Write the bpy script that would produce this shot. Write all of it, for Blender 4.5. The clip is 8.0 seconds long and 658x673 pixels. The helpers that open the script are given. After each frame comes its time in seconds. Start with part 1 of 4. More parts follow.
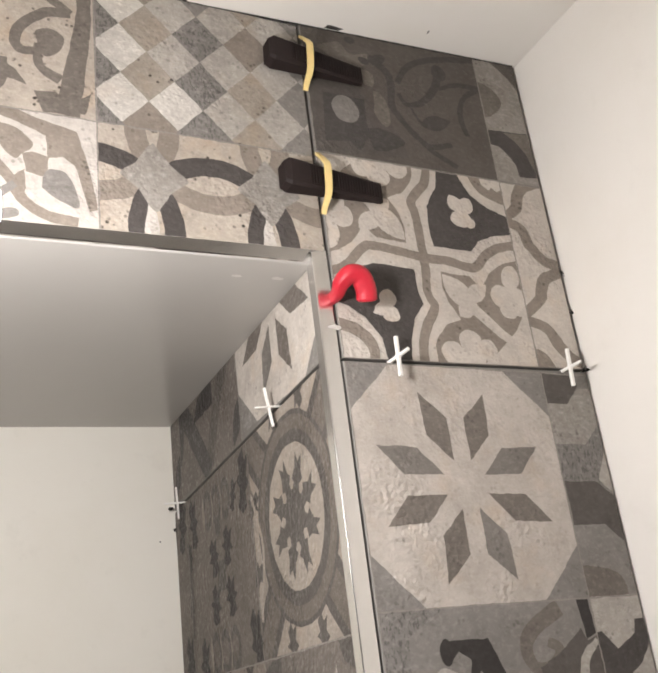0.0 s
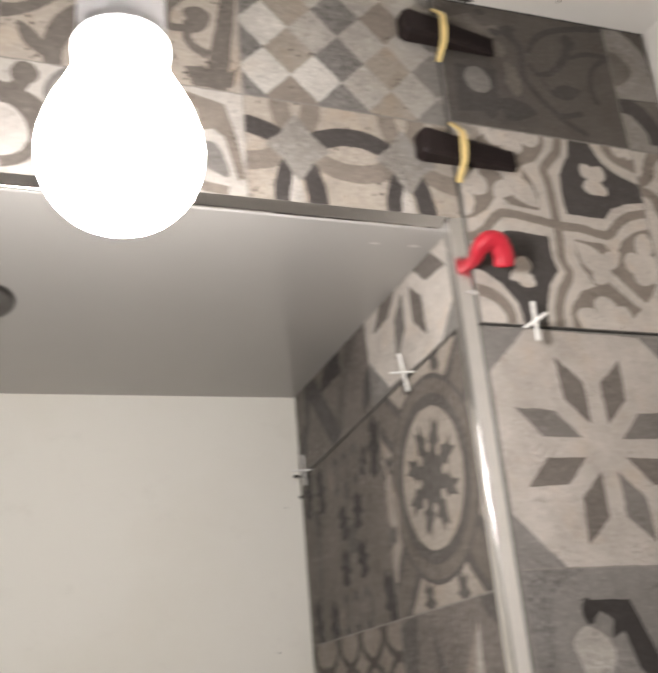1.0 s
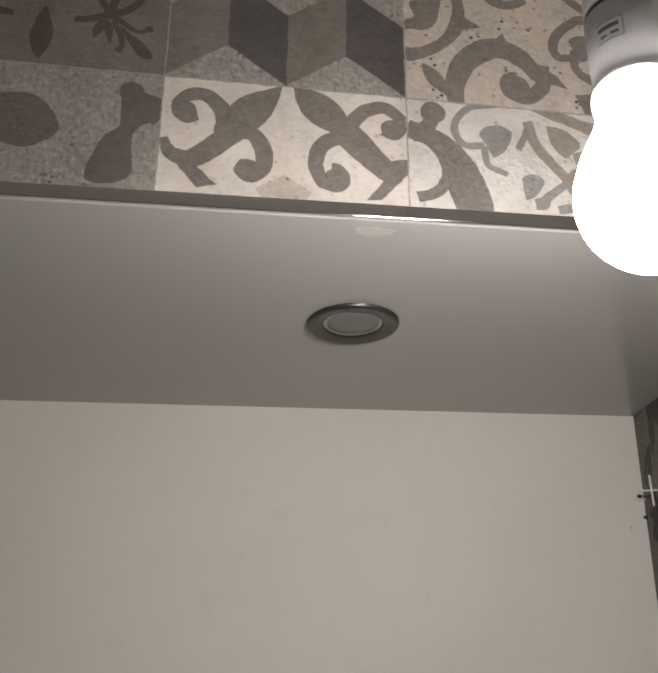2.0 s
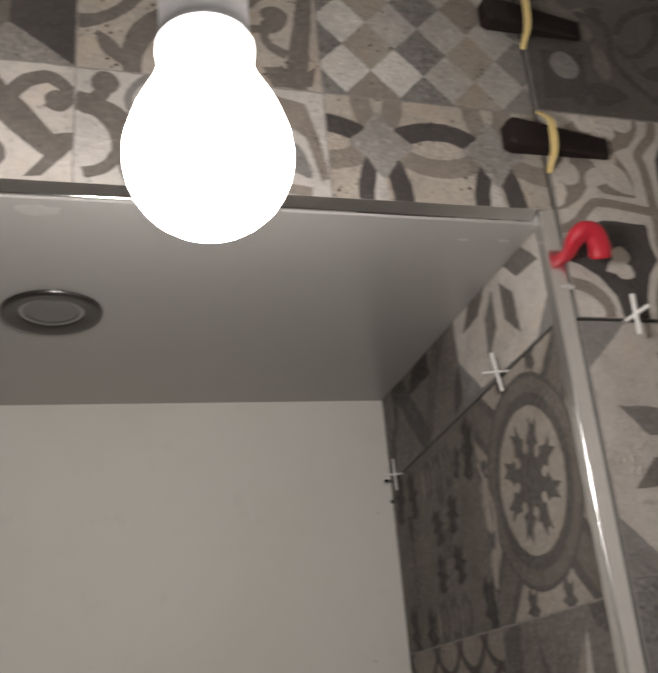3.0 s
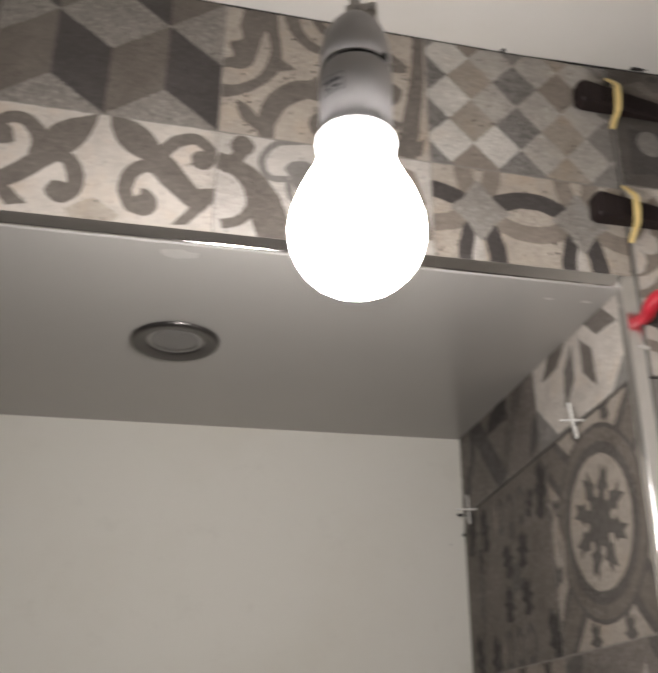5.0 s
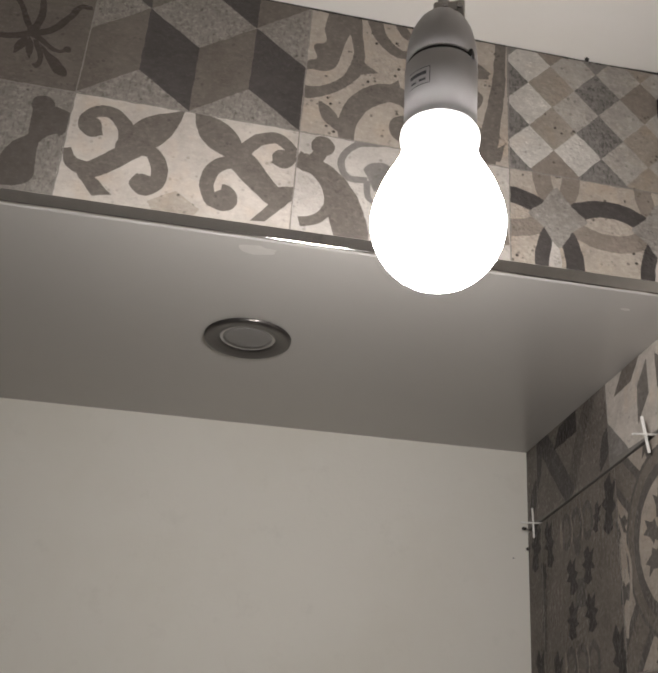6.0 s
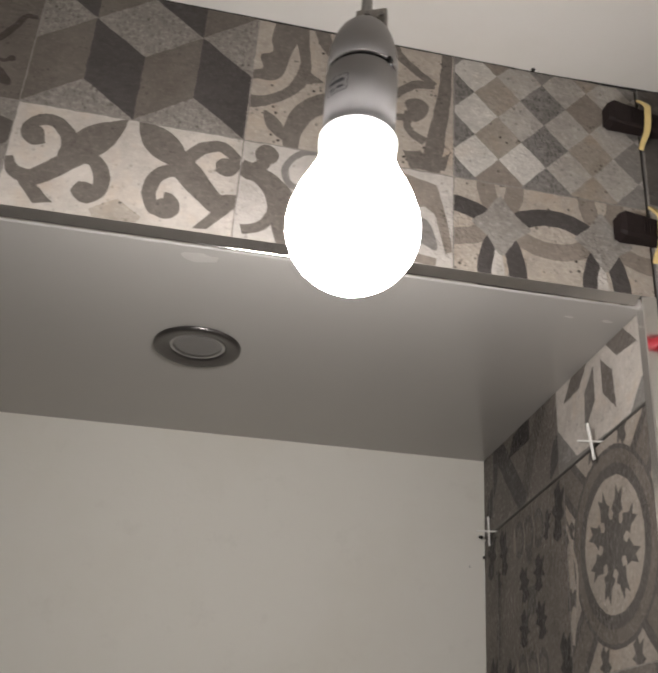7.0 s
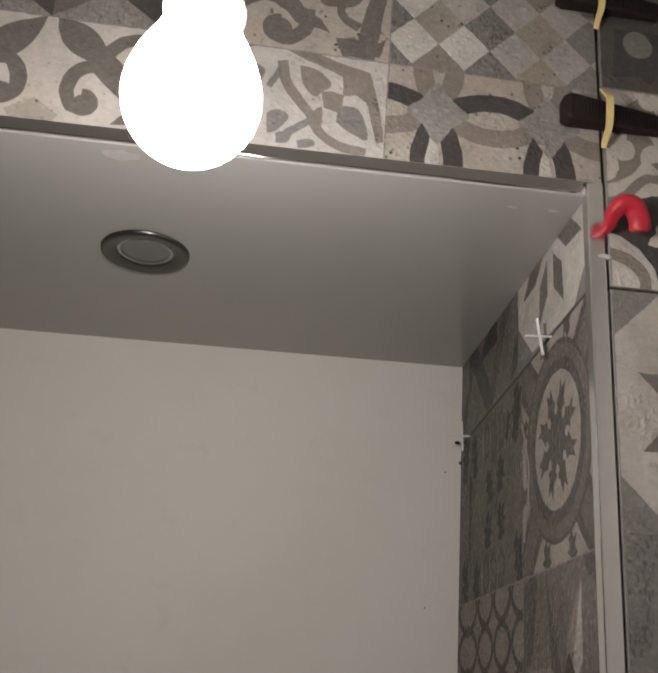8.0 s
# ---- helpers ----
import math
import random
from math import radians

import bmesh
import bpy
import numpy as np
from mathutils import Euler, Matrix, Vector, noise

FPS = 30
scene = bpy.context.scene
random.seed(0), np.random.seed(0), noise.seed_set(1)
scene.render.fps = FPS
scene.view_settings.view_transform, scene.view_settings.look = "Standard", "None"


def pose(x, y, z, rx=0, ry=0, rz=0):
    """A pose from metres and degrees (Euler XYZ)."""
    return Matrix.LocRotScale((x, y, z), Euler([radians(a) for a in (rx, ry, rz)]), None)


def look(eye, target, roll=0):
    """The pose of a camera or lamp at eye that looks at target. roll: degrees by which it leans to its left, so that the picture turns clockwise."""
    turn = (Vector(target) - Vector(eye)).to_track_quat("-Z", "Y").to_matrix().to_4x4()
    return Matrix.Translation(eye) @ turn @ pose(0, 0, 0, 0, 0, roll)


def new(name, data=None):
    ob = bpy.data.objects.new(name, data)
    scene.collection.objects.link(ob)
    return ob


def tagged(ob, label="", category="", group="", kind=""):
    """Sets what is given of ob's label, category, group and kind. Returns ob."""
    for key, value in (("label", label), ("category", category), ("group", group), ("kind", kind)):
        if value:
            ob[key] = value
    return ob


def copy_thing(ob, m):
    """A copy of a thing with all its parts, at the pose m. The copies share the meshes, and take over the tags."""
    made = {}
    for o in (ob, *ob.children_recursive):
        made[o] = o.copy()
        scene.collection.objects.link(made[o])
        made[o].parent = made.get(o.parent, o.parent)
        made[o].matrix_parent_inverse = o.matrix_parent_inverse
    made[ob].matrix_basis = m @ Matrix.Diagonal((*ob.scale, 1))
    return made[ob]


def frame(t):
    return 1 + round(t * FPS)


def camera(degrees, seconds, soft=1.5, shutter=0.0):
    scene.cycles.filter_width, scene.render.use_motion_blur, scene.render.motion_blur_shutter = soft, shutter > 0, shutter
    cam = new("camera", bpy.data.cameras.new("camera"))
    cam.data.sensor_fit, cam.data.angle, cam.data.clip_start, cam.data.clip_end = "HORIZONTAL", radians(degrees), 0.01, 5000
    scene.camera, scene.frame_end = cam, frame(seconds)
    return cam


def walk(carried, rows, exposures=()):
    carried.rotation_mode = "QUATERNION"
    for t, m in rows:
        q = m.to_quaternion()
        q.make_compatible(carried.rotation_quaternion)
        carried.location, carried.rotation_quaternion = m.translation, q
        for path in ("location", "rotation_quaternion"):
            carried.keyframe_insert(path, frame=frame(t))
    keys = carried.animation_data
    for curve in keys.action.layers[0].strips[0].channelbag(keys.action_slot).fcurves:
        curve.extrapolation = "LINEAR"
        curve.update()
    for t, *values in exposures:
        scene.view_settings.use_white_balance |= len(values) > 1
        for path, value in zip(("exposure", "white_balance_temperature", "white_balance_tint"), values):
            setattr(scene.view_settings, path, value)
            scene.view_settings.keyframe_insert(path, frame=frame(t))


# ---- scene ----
cam = camera(38.4, 8.0, soft=2.3, shutter=0.45)
PATH = [
    (0, (-0.353, -0.646, 1.619), (0.514, 0.988, 2.38), -7.3),
    (0.5, (-0.356, -0.653, 1.61), (0.494, 0.992, 2.365), -6.6),
    (0.8, (-0.379, -0.645, 1.598), (0.403, 1.032, 2.356), -6.0),
    (1, (-0.401, -0.637, 1.596), (0.301, 1.075, 2.356), -5.1),
    (1.2, (-0.435, -0.645, 1.594), (0.145, 1.108, 2.362), -3.8),
    (1.5, (-0.483, -0.631, 1.6), (-0.089, 1.166, 2.385), -2.3),
    (1.7, (-0.512, -0.631, 1.6), (-0.22, 1.18, 2.396), -0.7),
    (2.05, (-0.552, -0.632, 1.6), (-0.300, 1.182, 2.396), 0.3),
    (2.45, (-0.512, -0.624, 1.6), (-0.190, 1.174, 2.394), -1.0),
    (2.8, (-0.427, -0.615, 1.603), (0.03, 1.166, 2.391), -3.5),
    (3, (-0.404, -0.617, 1.605), (0.142, 1.143, 2.381), -5.0),
    (3.2, (-0.396, -0.622, 1.605), (0.221, 1.118, 2.375), -6.5),
    (3.5, (-0.385, -0.626, 1.609), (0.313, 1.088, 2.367), -7.2),
    (4, (-0.362, -0.637, 1.611), (0.46, 1.021, 2.369), -7.9),
    (4.2, (-0.363, -0.638, 1.61), (0.448, 1.02, 2.38), -7.5),
    (4.5, (-0.393, -0.659, 1.604), (0.337, 1.027, 2.393), -5.9),
    (4.7, (-0.427, -0.67, 1.597), (0.181, 1.056, 2.404), -3.6),
    (4.8, (-0.439, -0.689, 1.584), (0.097, 1.052, 2.41), -2.1),
    (5, (-0.459, -0.695, 1.574), (-0.047, 1.07, 2.421), 0.2),
    (5.2, (-0.468, -0.696, 1.568), (-0.149, 1.087, 2.417), 2.8),
    (6.3, (-0.462, -0.69, 1.558), (-0.183, 1.079, 2.448), 4.6),
    (6.5, (-0.459, -0.691, 1.559), (-0.169, 1.072, 2.458), 4.6),
    (7, (-0.425, -0.699, 1.555), (-0.13, 1.062, 2.455), 4.0),
    (7.5, (-0.357, -0.688, 1.548), (-0.107, 1.112, 2.382), 3.6),
    (7.8, (-0.322, -0.688, 1.545), (-0.118, 1.141, 2.329), 4.1),
    (8, (-0.302, -0.691, 1.542), (-0.124, 1.151, 2.301), 4.3),
]
walk(cam, [(t, look(e, g, r)) for t, e, g, r in PATH], exposures=[(0.0, 0.50), (0.5, 0.44), (0.8, 0.38), (1.0, 0.28), (1.5, 0.13), (1.7, -0.04), (2.8, -0.67), (3.0, -0.66), (3.5, -0.54), (4.0, -0.39), (4.5, 0.14), (4.7, 0.00), (5.0, -0.33), (5.2, -0.48), (6.5, -0.45), (7.5, -0.45), (8.0, -0.64)])

# ---- world and light: one bare bulb is the only lamp, almost nothing comes from outside ----
world = bpy.data.worlds.new("world")
world.use_nodes = True
scene.world = world
world.node_tree.nodes["Background"].inputs["Color"].default_value = (0.55, 0.6, 0.7, 1)
world.node_tree.nodes["Background"].inputs["Strength"].default_value = 0.02
BULB_GLOW = 150.0
BULB_COLOUR = (1.0, 0.957, 0.938, 1)

# ---- plan, metres ----
J = 1.9            # height of the level tile joint
CELL = 0.2         # one printed field of a tile
CEIL = 2.2495      # ceiling, before it rises towards the painted wall
EAST = 0.262       # painted wall beside the tiles
SOFFIT = 1.985     # ceiling of the niche
BACK = 0.437       # back wall of the niche
SIDE = -0.016      # tiled cheek of the niche
WEST, SOUTH = -1.45, -1.6


def ceil_at(x):
    return CEIL + 0.036 * max(0.0, x + 0.1)


def soffit_at(x, y):
    """The niche ceiling drops a little to the west and to the back."""
    return SOFFIT + 0.005 + 0.019 * x - 0.0115 * y


def back_at(x):
    return BACK - 0.02 * x


# ---- materials ----
def nodes_of(name):
    m = bpy.data.materials.new(name)
    m.use_nodes = True
    nt = m.node_tree
    return m, nt, nt.nodes["Principled BSDF"]


def node(nt, kind, **inputs):
    n = nt.nodes.new(kind)
    for k, v in inputs.items():
        n.inputs[k].default_value = v
    return n


def mix(nt, fac, a, b):
    n = nt.nodes.new("ShaderNodeMix")
    n.data_type = "RGBA"
    for socket, v in ((n.inputs[0], fac), (n.inputs[6], a), (n.inputs[7], b)):
        if isinstance(v, (tuple, float, int)):
            socket.default_value = v
        else:
            nt.links.new(v, socket)
    return n.outputs[2]


def ramp(nt, value, lo, hi):
    n = node(nt, "ShaderNodeMapRange")
    n.inputs["From Min"].default_value, n.inputs["From Max"].default_value = lo, hi
    nt.links.new(value, n.inputs["Value"])
    return n.outputs["Result"]


def noise_of(nt, scale, detail=4.0, rough=0.6, stretch=None):
    tc = nt.nodes.new("ShaderNodeTexCoord")
    n = node(nt, "ShaderNodeTexNoise", Scale=scale, Detail=detail, Roughness=rough)
    if stretch:
        mp = nt.nodes.new("ShaderNodeMapping")
        mp.inputs["Scale"].default_value = stretch
        nt.links.new(tc.outputs["Object"], mp.inputs["Vector"])
        nt.links.new(mp.outputs["Vector"], n.inputs["Vector"])
    else:
        nt.links.new(tc.outputs["Object"], n.inputs["Vector"])
    return n.outputs["Fac"]


def bump(nt, bsdf, height, strength, distance):
    b = node(nt, "ShaderNodeBump", Strength=strength, Distance=distance)
    nt.links.new(height, b.inputs["Height"])
    nt.links.new(b.outputs["Normal"], bsdf.inputs["Normal"])


def scaled(nt, value, k):
    n = nt.nodes.new("ShaderNodeMath")
    n.operation = "MULTIPLY"
    nt.links.new(value, n.inputs[0])
    n.inputs[1].default_value = k
    return n.outputs[0]


def stone(name, rgb, grain=0.35, pits=0.0, veins=0.0, warm=0.0, rough=0.42, streaks=0.0, relief=1.0):
    """Printed porcelain that imitates worn cement: mottling, sandy grain, dark pores, pale veins."""
    m, nt, bsdf = nodes_of(name)
    c = (*rgb, 1)
    dark = (rgb[0] * 0.72, rgb[1] * 0.71, rgb[2] * 0.70, 1)
    deep = (rgb[0] * 0.42, rgb[1] * 0.41, rgb[2] * 0.40, 1)
    pale = (min(rgb[0] * 1.5, 0.85), min(rgb[1] * 1.5, 0.84), min(rgb[2] * 1.5, 0.82), 1)
    big = ramp(nt, noise_of(nt, 19.0, 6.0, 0.68), 0.33, 0.66)
    sand = ramp(nt, noise_of(nt, 170.0, 4.0, 0.66, (1.0, 1.0, 1.4)), 0.5, 0.68)
    murk = ramp(nt, noise_of(nt, 75.0, 7.0, 0.74, (1.0, 1.0, 1.5)), 0.52, 0.7)
    col = mix(nt, big, dark, c)
    col = mix(nt, scaled(nt, murk, 0.25 + grain * 0.45), col, deep)
    col = mix(nt, scaled(nt, sand, grain * 0.75), col, pale)
    if warm:
        col = mix(nt, scaled(nt, ramp(nt, noise_of(nt, 27.0, 3.0, 0.6), 0.52, 0.72), warm), col, (rgb[0] * 1.05, rgb[1] * 0.86, rgb[2] * 0.66, 1))
    if streaks:
        tick = ramp(nt, noise_of(nt, 210.0, 5.0, 0.7, (1.6, 1.6, 0.7)), 0.52, 0.58)
        col = mix(nt, scaled(nt, tick, streaks), col, (rgb[0] * 0.3, rgb[1] * 0.29, rgb[2] * 0.29, 1))
    if veins:
        col = mix(nt, scaled(nt, ramp(nt, noise_of(nt, 60.0, 8.0, 0.75, (1.0, 1.0, 1.6)), 0.55, 0.63), veins), col, pale)
    if pits:
        tc = nt.nodes.new("ShaderNodeTexCoord")
        cells = node(nt, "ShaderNodeTexVoronoi", Scale=165.0)
        nt.links.new(tc.outputs["Object"], cells.inputs["Vector"])
        holes = ramp(nt, cells.outputs["Distance"], 0.33, 0.2)
        where = ramp(nt, noise_of(nt, 55.0, 3.0, 0.55), 0.5, 0.62)
        both = nt.nodes.new("ShaderNodeMath")
        both.operation = "MULTIPLY"
        nt.links.new(holes, both.inputs[0])
        nt.links.new(where, both.inputs[1])
        col = mix(nt, scaled(nt, both.outputs[0], pits), col, (0.045, 0.037, 0.03, 1))
    nt.links.new(col, bsdf.inputs["Base Color"])
    gloss = node(nt, "ShaderNodeMapRange")
    gloss.inputs["To Min"].default_value, gloss.inputs["To Max"].default_value = rough + 0.06, rough - 0.14
    nt.links.new(sand, gloss.inputs["Value"])
    nt.links.new(gloss.outputs["Result"], bsdf.inputs["Roughness"])
    bsdf.inputs["Specular IOR Level"].default_value = 0.22
    # worn relief: patches of blisters over a finer sandy skin
    rough_patch = ramp(nt, noise_of(nt, 14.0, 3.0, 0.6), 0.45, 0.68)
    lumps = nt.nodes.new("ShaderNodeMath")
    lumps.operation = "MULTIPLY_ADD"
    nt.links.new(ramp(nt, noise_of(nt, 190.0, 1.0, 0.4), 0.35, 0.85), lumps.inputs[0])
    nt.links.new(rough_patch, lumps.inputs[1])
    nt.links.new(scaled(nt, noise_of(nt, 330.0, 3.0, 0.6), 0.3), lumps.inputs[2])
    bump(nt, bsdf, lumps.outputs[0], 0.8, 0.0022 * relief)
    return m


def plaster(name, rgb, rough=0.75, stain=0.12):
    """Painted filler: faint trowel relief, smudges, slight yellowing."""
    m, nt, bsdf = nodes_of(name)
    big = ramp(nt, noise_of(nt, 5.0, 5.0, 0.6), 0.45, 0.75)
    smudge = ramp(nt, noise_of(nt, 22.0, 6.0, 0.7), 0.58, 0.8)
    f = nt.nodes.new("ShaderNodeMath")
    f.operation = "MULTIPLY"
    nt.links.new(smudge, f.inputs[0])
    f.inputs[1].default_value = stain
    col = mix(nt, big, (*rgb, 1), (rgb[0] * 0.95, rgb[1] * 0.94, rgb[2] * 0.915, 1))
    col = mix(nt, f.outputs[0], col, (rgb[0] * 0.62, rgb[1] * 0.6, rgb[2] * 0.57, 1))
    nt.links.new(col, bsdf.inputs["Base Color"])
    bsdf.inputs["Roughness"].default_value = rough
    bump(nt, bsdf, noise_of(nt, 38.0, 6.0, 0.65), 0.16, 0.003)
    return m


def plain(name, rgb, rough=0.5, metal=0.0, wear=0.12, scale=80.0):
    m, nt, bsdf = nodes_of(name)
    n = ramp(nt, noise_of(nt, scale, 4.0, 0.6), 0.35, 0.7)
    col = mix(nt, n, (*rgb, 1), tuple(v * (1 - wear) for v in rgb) + (1,))
    nt.links.new(col, bsdf.inputs["Base Color"])
    bsdf.inputs["Roughness"].default_value = rough
    bsdf.inputs["Metallic"].default_value = metal
    bump(nt, bsdf, n, 0.06, 0.001)
    return m


STONE = {
    "cream": stone("cream_stone", (0.57, 0.522, 0.47), 0.2, pits=0.3, warm=0.3),
    "bone": stone("bone_stone", (0.54, 0.503, 0.462), 0.2, pits=0.35),
    "beige": stone("beige_stone", (0.44, 0.39, 0.335), 0.35, pits=1.0, warm=0.35),
    "oat": stone("oat_stone", (0.485, 0.442, 0.398), 0.2, pits=0.2, warm=0.25, relief=1.3),
    "dove": stone("dove_stone", (0.20, 0.183, 0.166), 0.45, pits=0.35),
    "fawn": stone("fawn_stone", (0.36, 0.317, 0.272), 0.25, pits=0.2, warm=0.2),
    "sand": stone("sandy_stone", (0.335, 0.295, 0.25), 0.4, pits=1.0, warm=0.3),
    "tan": stone("tan_stone", (0.262, 0.226, 0.192), 0.35, pits=0.6),
    "dun": stone("dun_stone", (0.16, 0.139, 0.12), 0.35, pits=0.4),
    "rubble": stone("rubbly_stone", (0.265, 0.243, 0.218), 0.75, pits=0.6, veins=0.3, streaks=0.4),
    "brown": stone("brown_stone", (0.172, 0.151, 0.133), 0.55, pits=0.4),
    "umber": stone("umber_stone", (0.075, 0.062, 0.054), 0.35),
    "grey": stone("grey_stone", (0.235, 0.220, 0.204), 0.45, pits=0.35),
    "pale": stone("pale_grey_stone", (0.41, 0.382, 0.347), 0.4, pits=0.4, veins=0.3, warm=0.2),
    "white": stone("white_stone", (0.56, 0.532, 0.49), 0.4, pits=0.4, veins=0.6, warm=0.15),
    "ash": stone("ash_stone", (0.215, 0.202, 0.188), 0.7, streaks=0.65),
    "slate": stone("slate_stone", (0.078, 0.070, 0.066), 0.4),
    "soot": stone("soot_stone", (0.046, 0.041, 0.039), 0.3),
    "dusk": stone("dusk_stone", (0.108, 0.097, 0.088), 0.35),
    "grit": stone("gritty_stone", (0.30, 0.278, 0.252), 0.6, pits=0.5, veins=0.35),
    "murk": stone("murky_stone", (0.078, 0.071, 0.067), 0.45),
    "shade": stone("shady_stone", (0.118, 0.104, 0.092), 0.35),
    "line": stone("cell_line_stone", (0.28, 0.258, 0.235), 0.3),
}
TILE_BODY = plain("tile_body", (0.2, 0.185, 0.17), 0.75)
ADHESIVE = plain("dark_joint_bed", (0.035, 0.032, 0.03), 0.95, wear=0.4)
WALL_PAINT = plaster("wall_paint", (0.80, 0.765, 0.715))
DIMMING_COAT = plaster("dimming_coat", (0.27, 0.255, 0.235), stain=0.3)
BACK_PAINT = plaster("niche_back_paint", (0.80, 0.768, 0.694), stain=0.22)
CEILING_PAINT = plaster("ceiling_paint", (0.80, 0.77, 0.725), stain=0.06)
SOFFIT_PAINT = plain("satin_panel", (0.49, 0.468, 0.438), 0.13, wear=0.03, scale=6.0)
CHROME = plain("polished_trim", (0.66, 0.645, 0.63), 0.1, 1.0, wear=0.06)
ALU = plain("satin_trim", (0.88, 0.865, 0.85), 0.17, 1.0, wear=0.05)
FLOOR_MAT = stone("floor_screed", (0.3, 0.29, 0.27), 0.3)
WEDGE = plain("wedge_plastic", (0.019, 0.0115, 0.0108), 0.7, wear=0.3)
WEDGE.node_tree.nodes["Principled BSDF"].inputs["Specular IOR Level"].default_value = 0.3
YELLOW = plain("clip_plastic", (0.82, 0.63, 0.27), 0.45, wear=0.12)
RED = plain("red_plastic", (0.53, 0.018, 0.036), 0.48, wear=0.15, scale=140.0)
SPACER = plain("spacer_plastic", (0.86, 0.84, 0.8), 0.45, wear=0.1)
HOLDER = plain("holder_plastic", (0.5, 0.484, 0.483), 0.55, wear=0.05)
HOLDER_GAP = plain("holder_gap", (0.018, 0.016, 0.016), 0.6)
CABLE = plain("cable_sheath", (0.58, 0.56, 0.53), 0.5, wear=0.1)
TERMINAL = plain("terminal_plastic", (0.55, 0.52, 0.48), 0.4, wear=0.15)
STEEL = plain("screw_steel", (0.4, 0.38, 0.36), 0.3, 1.0)
INK = plain("printed_ink", (0.09, 0.09, 0.1), 0.7)
BEZEL = plain("downlight_bezel", (0.11, 0.102, 0.097), 0.32, 0.8, wear=0.1)
LENS = plain("downlight_lens", (0.225, 0.213, 0.203), 0.4, wear=0.04)
GUNK = plain("dried_adhesive", (0.05, 0.046, 0.042), 0.95, wear=0.5, scale=200.0)
DAB_TONE = plain("pale_dab_tone", (0.56, 0.535, 0.50), 0.35, wear=0.08)
SMEAR = plain("white_sealant", (0.55, 0.525, 0.49), 0.55, wear=0.1)
GLOW, glow_tree, glow_bsdf = nodes_of("glowing_opal")
glow_bsdf.inputs["Base Color"].default_value = (0.85, 0.84, 0.82, 1)
glow_bsdf.inputs["Emission Color"].default_value = BULB_COLOUR
glow_bsdf.inputs["Emission Strength"].default_value = BULB_GLOW

COLLAR, collar_tree, collar_bsdf = nodes_of("glowing_collar")
collar_bsdf.inputs["Base Color"].default_value = (0.85, 0.84, 0.82, 1)
collar_bsdf.inputs["Emission Color"].default_value = BULB_COLOUR
collar_bsdf.inputs["Emission Strength"].default_value = 7.0


# ---- mesh helpers ----
def link_mesh(name, bm, mats, parent=None, label="", smooth=False):
    bmesh.ops.recalc_face_normals(bm, faces=bm.faces) if smooth else None
    me = bpy.data.meshes.new(name)
    bm.to_mesh(me)
    bm.free()
    for m in mats if isinstance(mats, (list, tuple)) else [mats]:
        me.materials.append(m)
    if smooth:
        me.polygons.foreach_set("use_smooth", [True] * len(me.polygons))
    ob = new(name, me)
    if parent is not None:
        ob.parent = parent
    if label:
        ob["label"] = label
    return ob


def part(name, bm, material, parent, label="", smooth=False):
    return link_mesh(name, bm, material, parent, label, smooth)


def empty(name, at=(0, 0, 0)):
    ob = new(name)
    ob.empty_display_size = 0.02
    ob.location = at
    return ob


def add_box(bm, lo, hi, bevel=0.0, m=None, segments=2):
    r = bmesh.ops.create_cube(bm, size=1.0)
    vs = r["verts"]
    for v in vs:
        v.co = Vector([(lo[i] + hi[i]) / 2 + v.co[i] * (hi[i] - lo[i]) for i in range(3)])
    if bevel:
        es = list({e for v in vs for e in v.link_edges})
        out = bmesh.ops.bevel(bm, geom=es, offset=bevel, segments=segments, affect="EDGES", profile=0.5)
        vs = list({v for f in out["faces"] for v in f.verts} | {v for v in vs if v.is_valid})
    if m is not None:
        bmesh.ops.transform(bm, matrix=m, verts=vs)
    return vs


def box(lo, hi, bevel=0.0, m=None):
    bm = bmesh.new()
    add_box(bm, lo, hi, bevel, m)
    return bm


def lathe(profile, at=(0, 0, 0), n=48):
    """A turned body from (radius, height) pairs, bottom to top."""
    bm = bmesh.new()
    rings = []
    for r, z in profile:
        if r < 1e-6:
            rings.append([bm.verts.new((at[0], at[1], at[2] + z))])
        else:
            rings.append([bm.verts.new((at[0] + r * math.cos(2 * math.pi * i / n), at[1] + r * math.sin(2 * math.pi * i / n), at[2] + z)) for i in range(n)])
    for a, b in zip(rings, rings[1:]):
        for i in range(n):
            k = (i + 1) % n
            q = [a[i % len(a)], a[k % len(a)], b[k % len(b)], b[i % len(b)]]
            q = [v for j, v in enumerate(q) if v not in q[:j]]
            if len(q) > 2:
                bm.faces.new(q)
    return bm


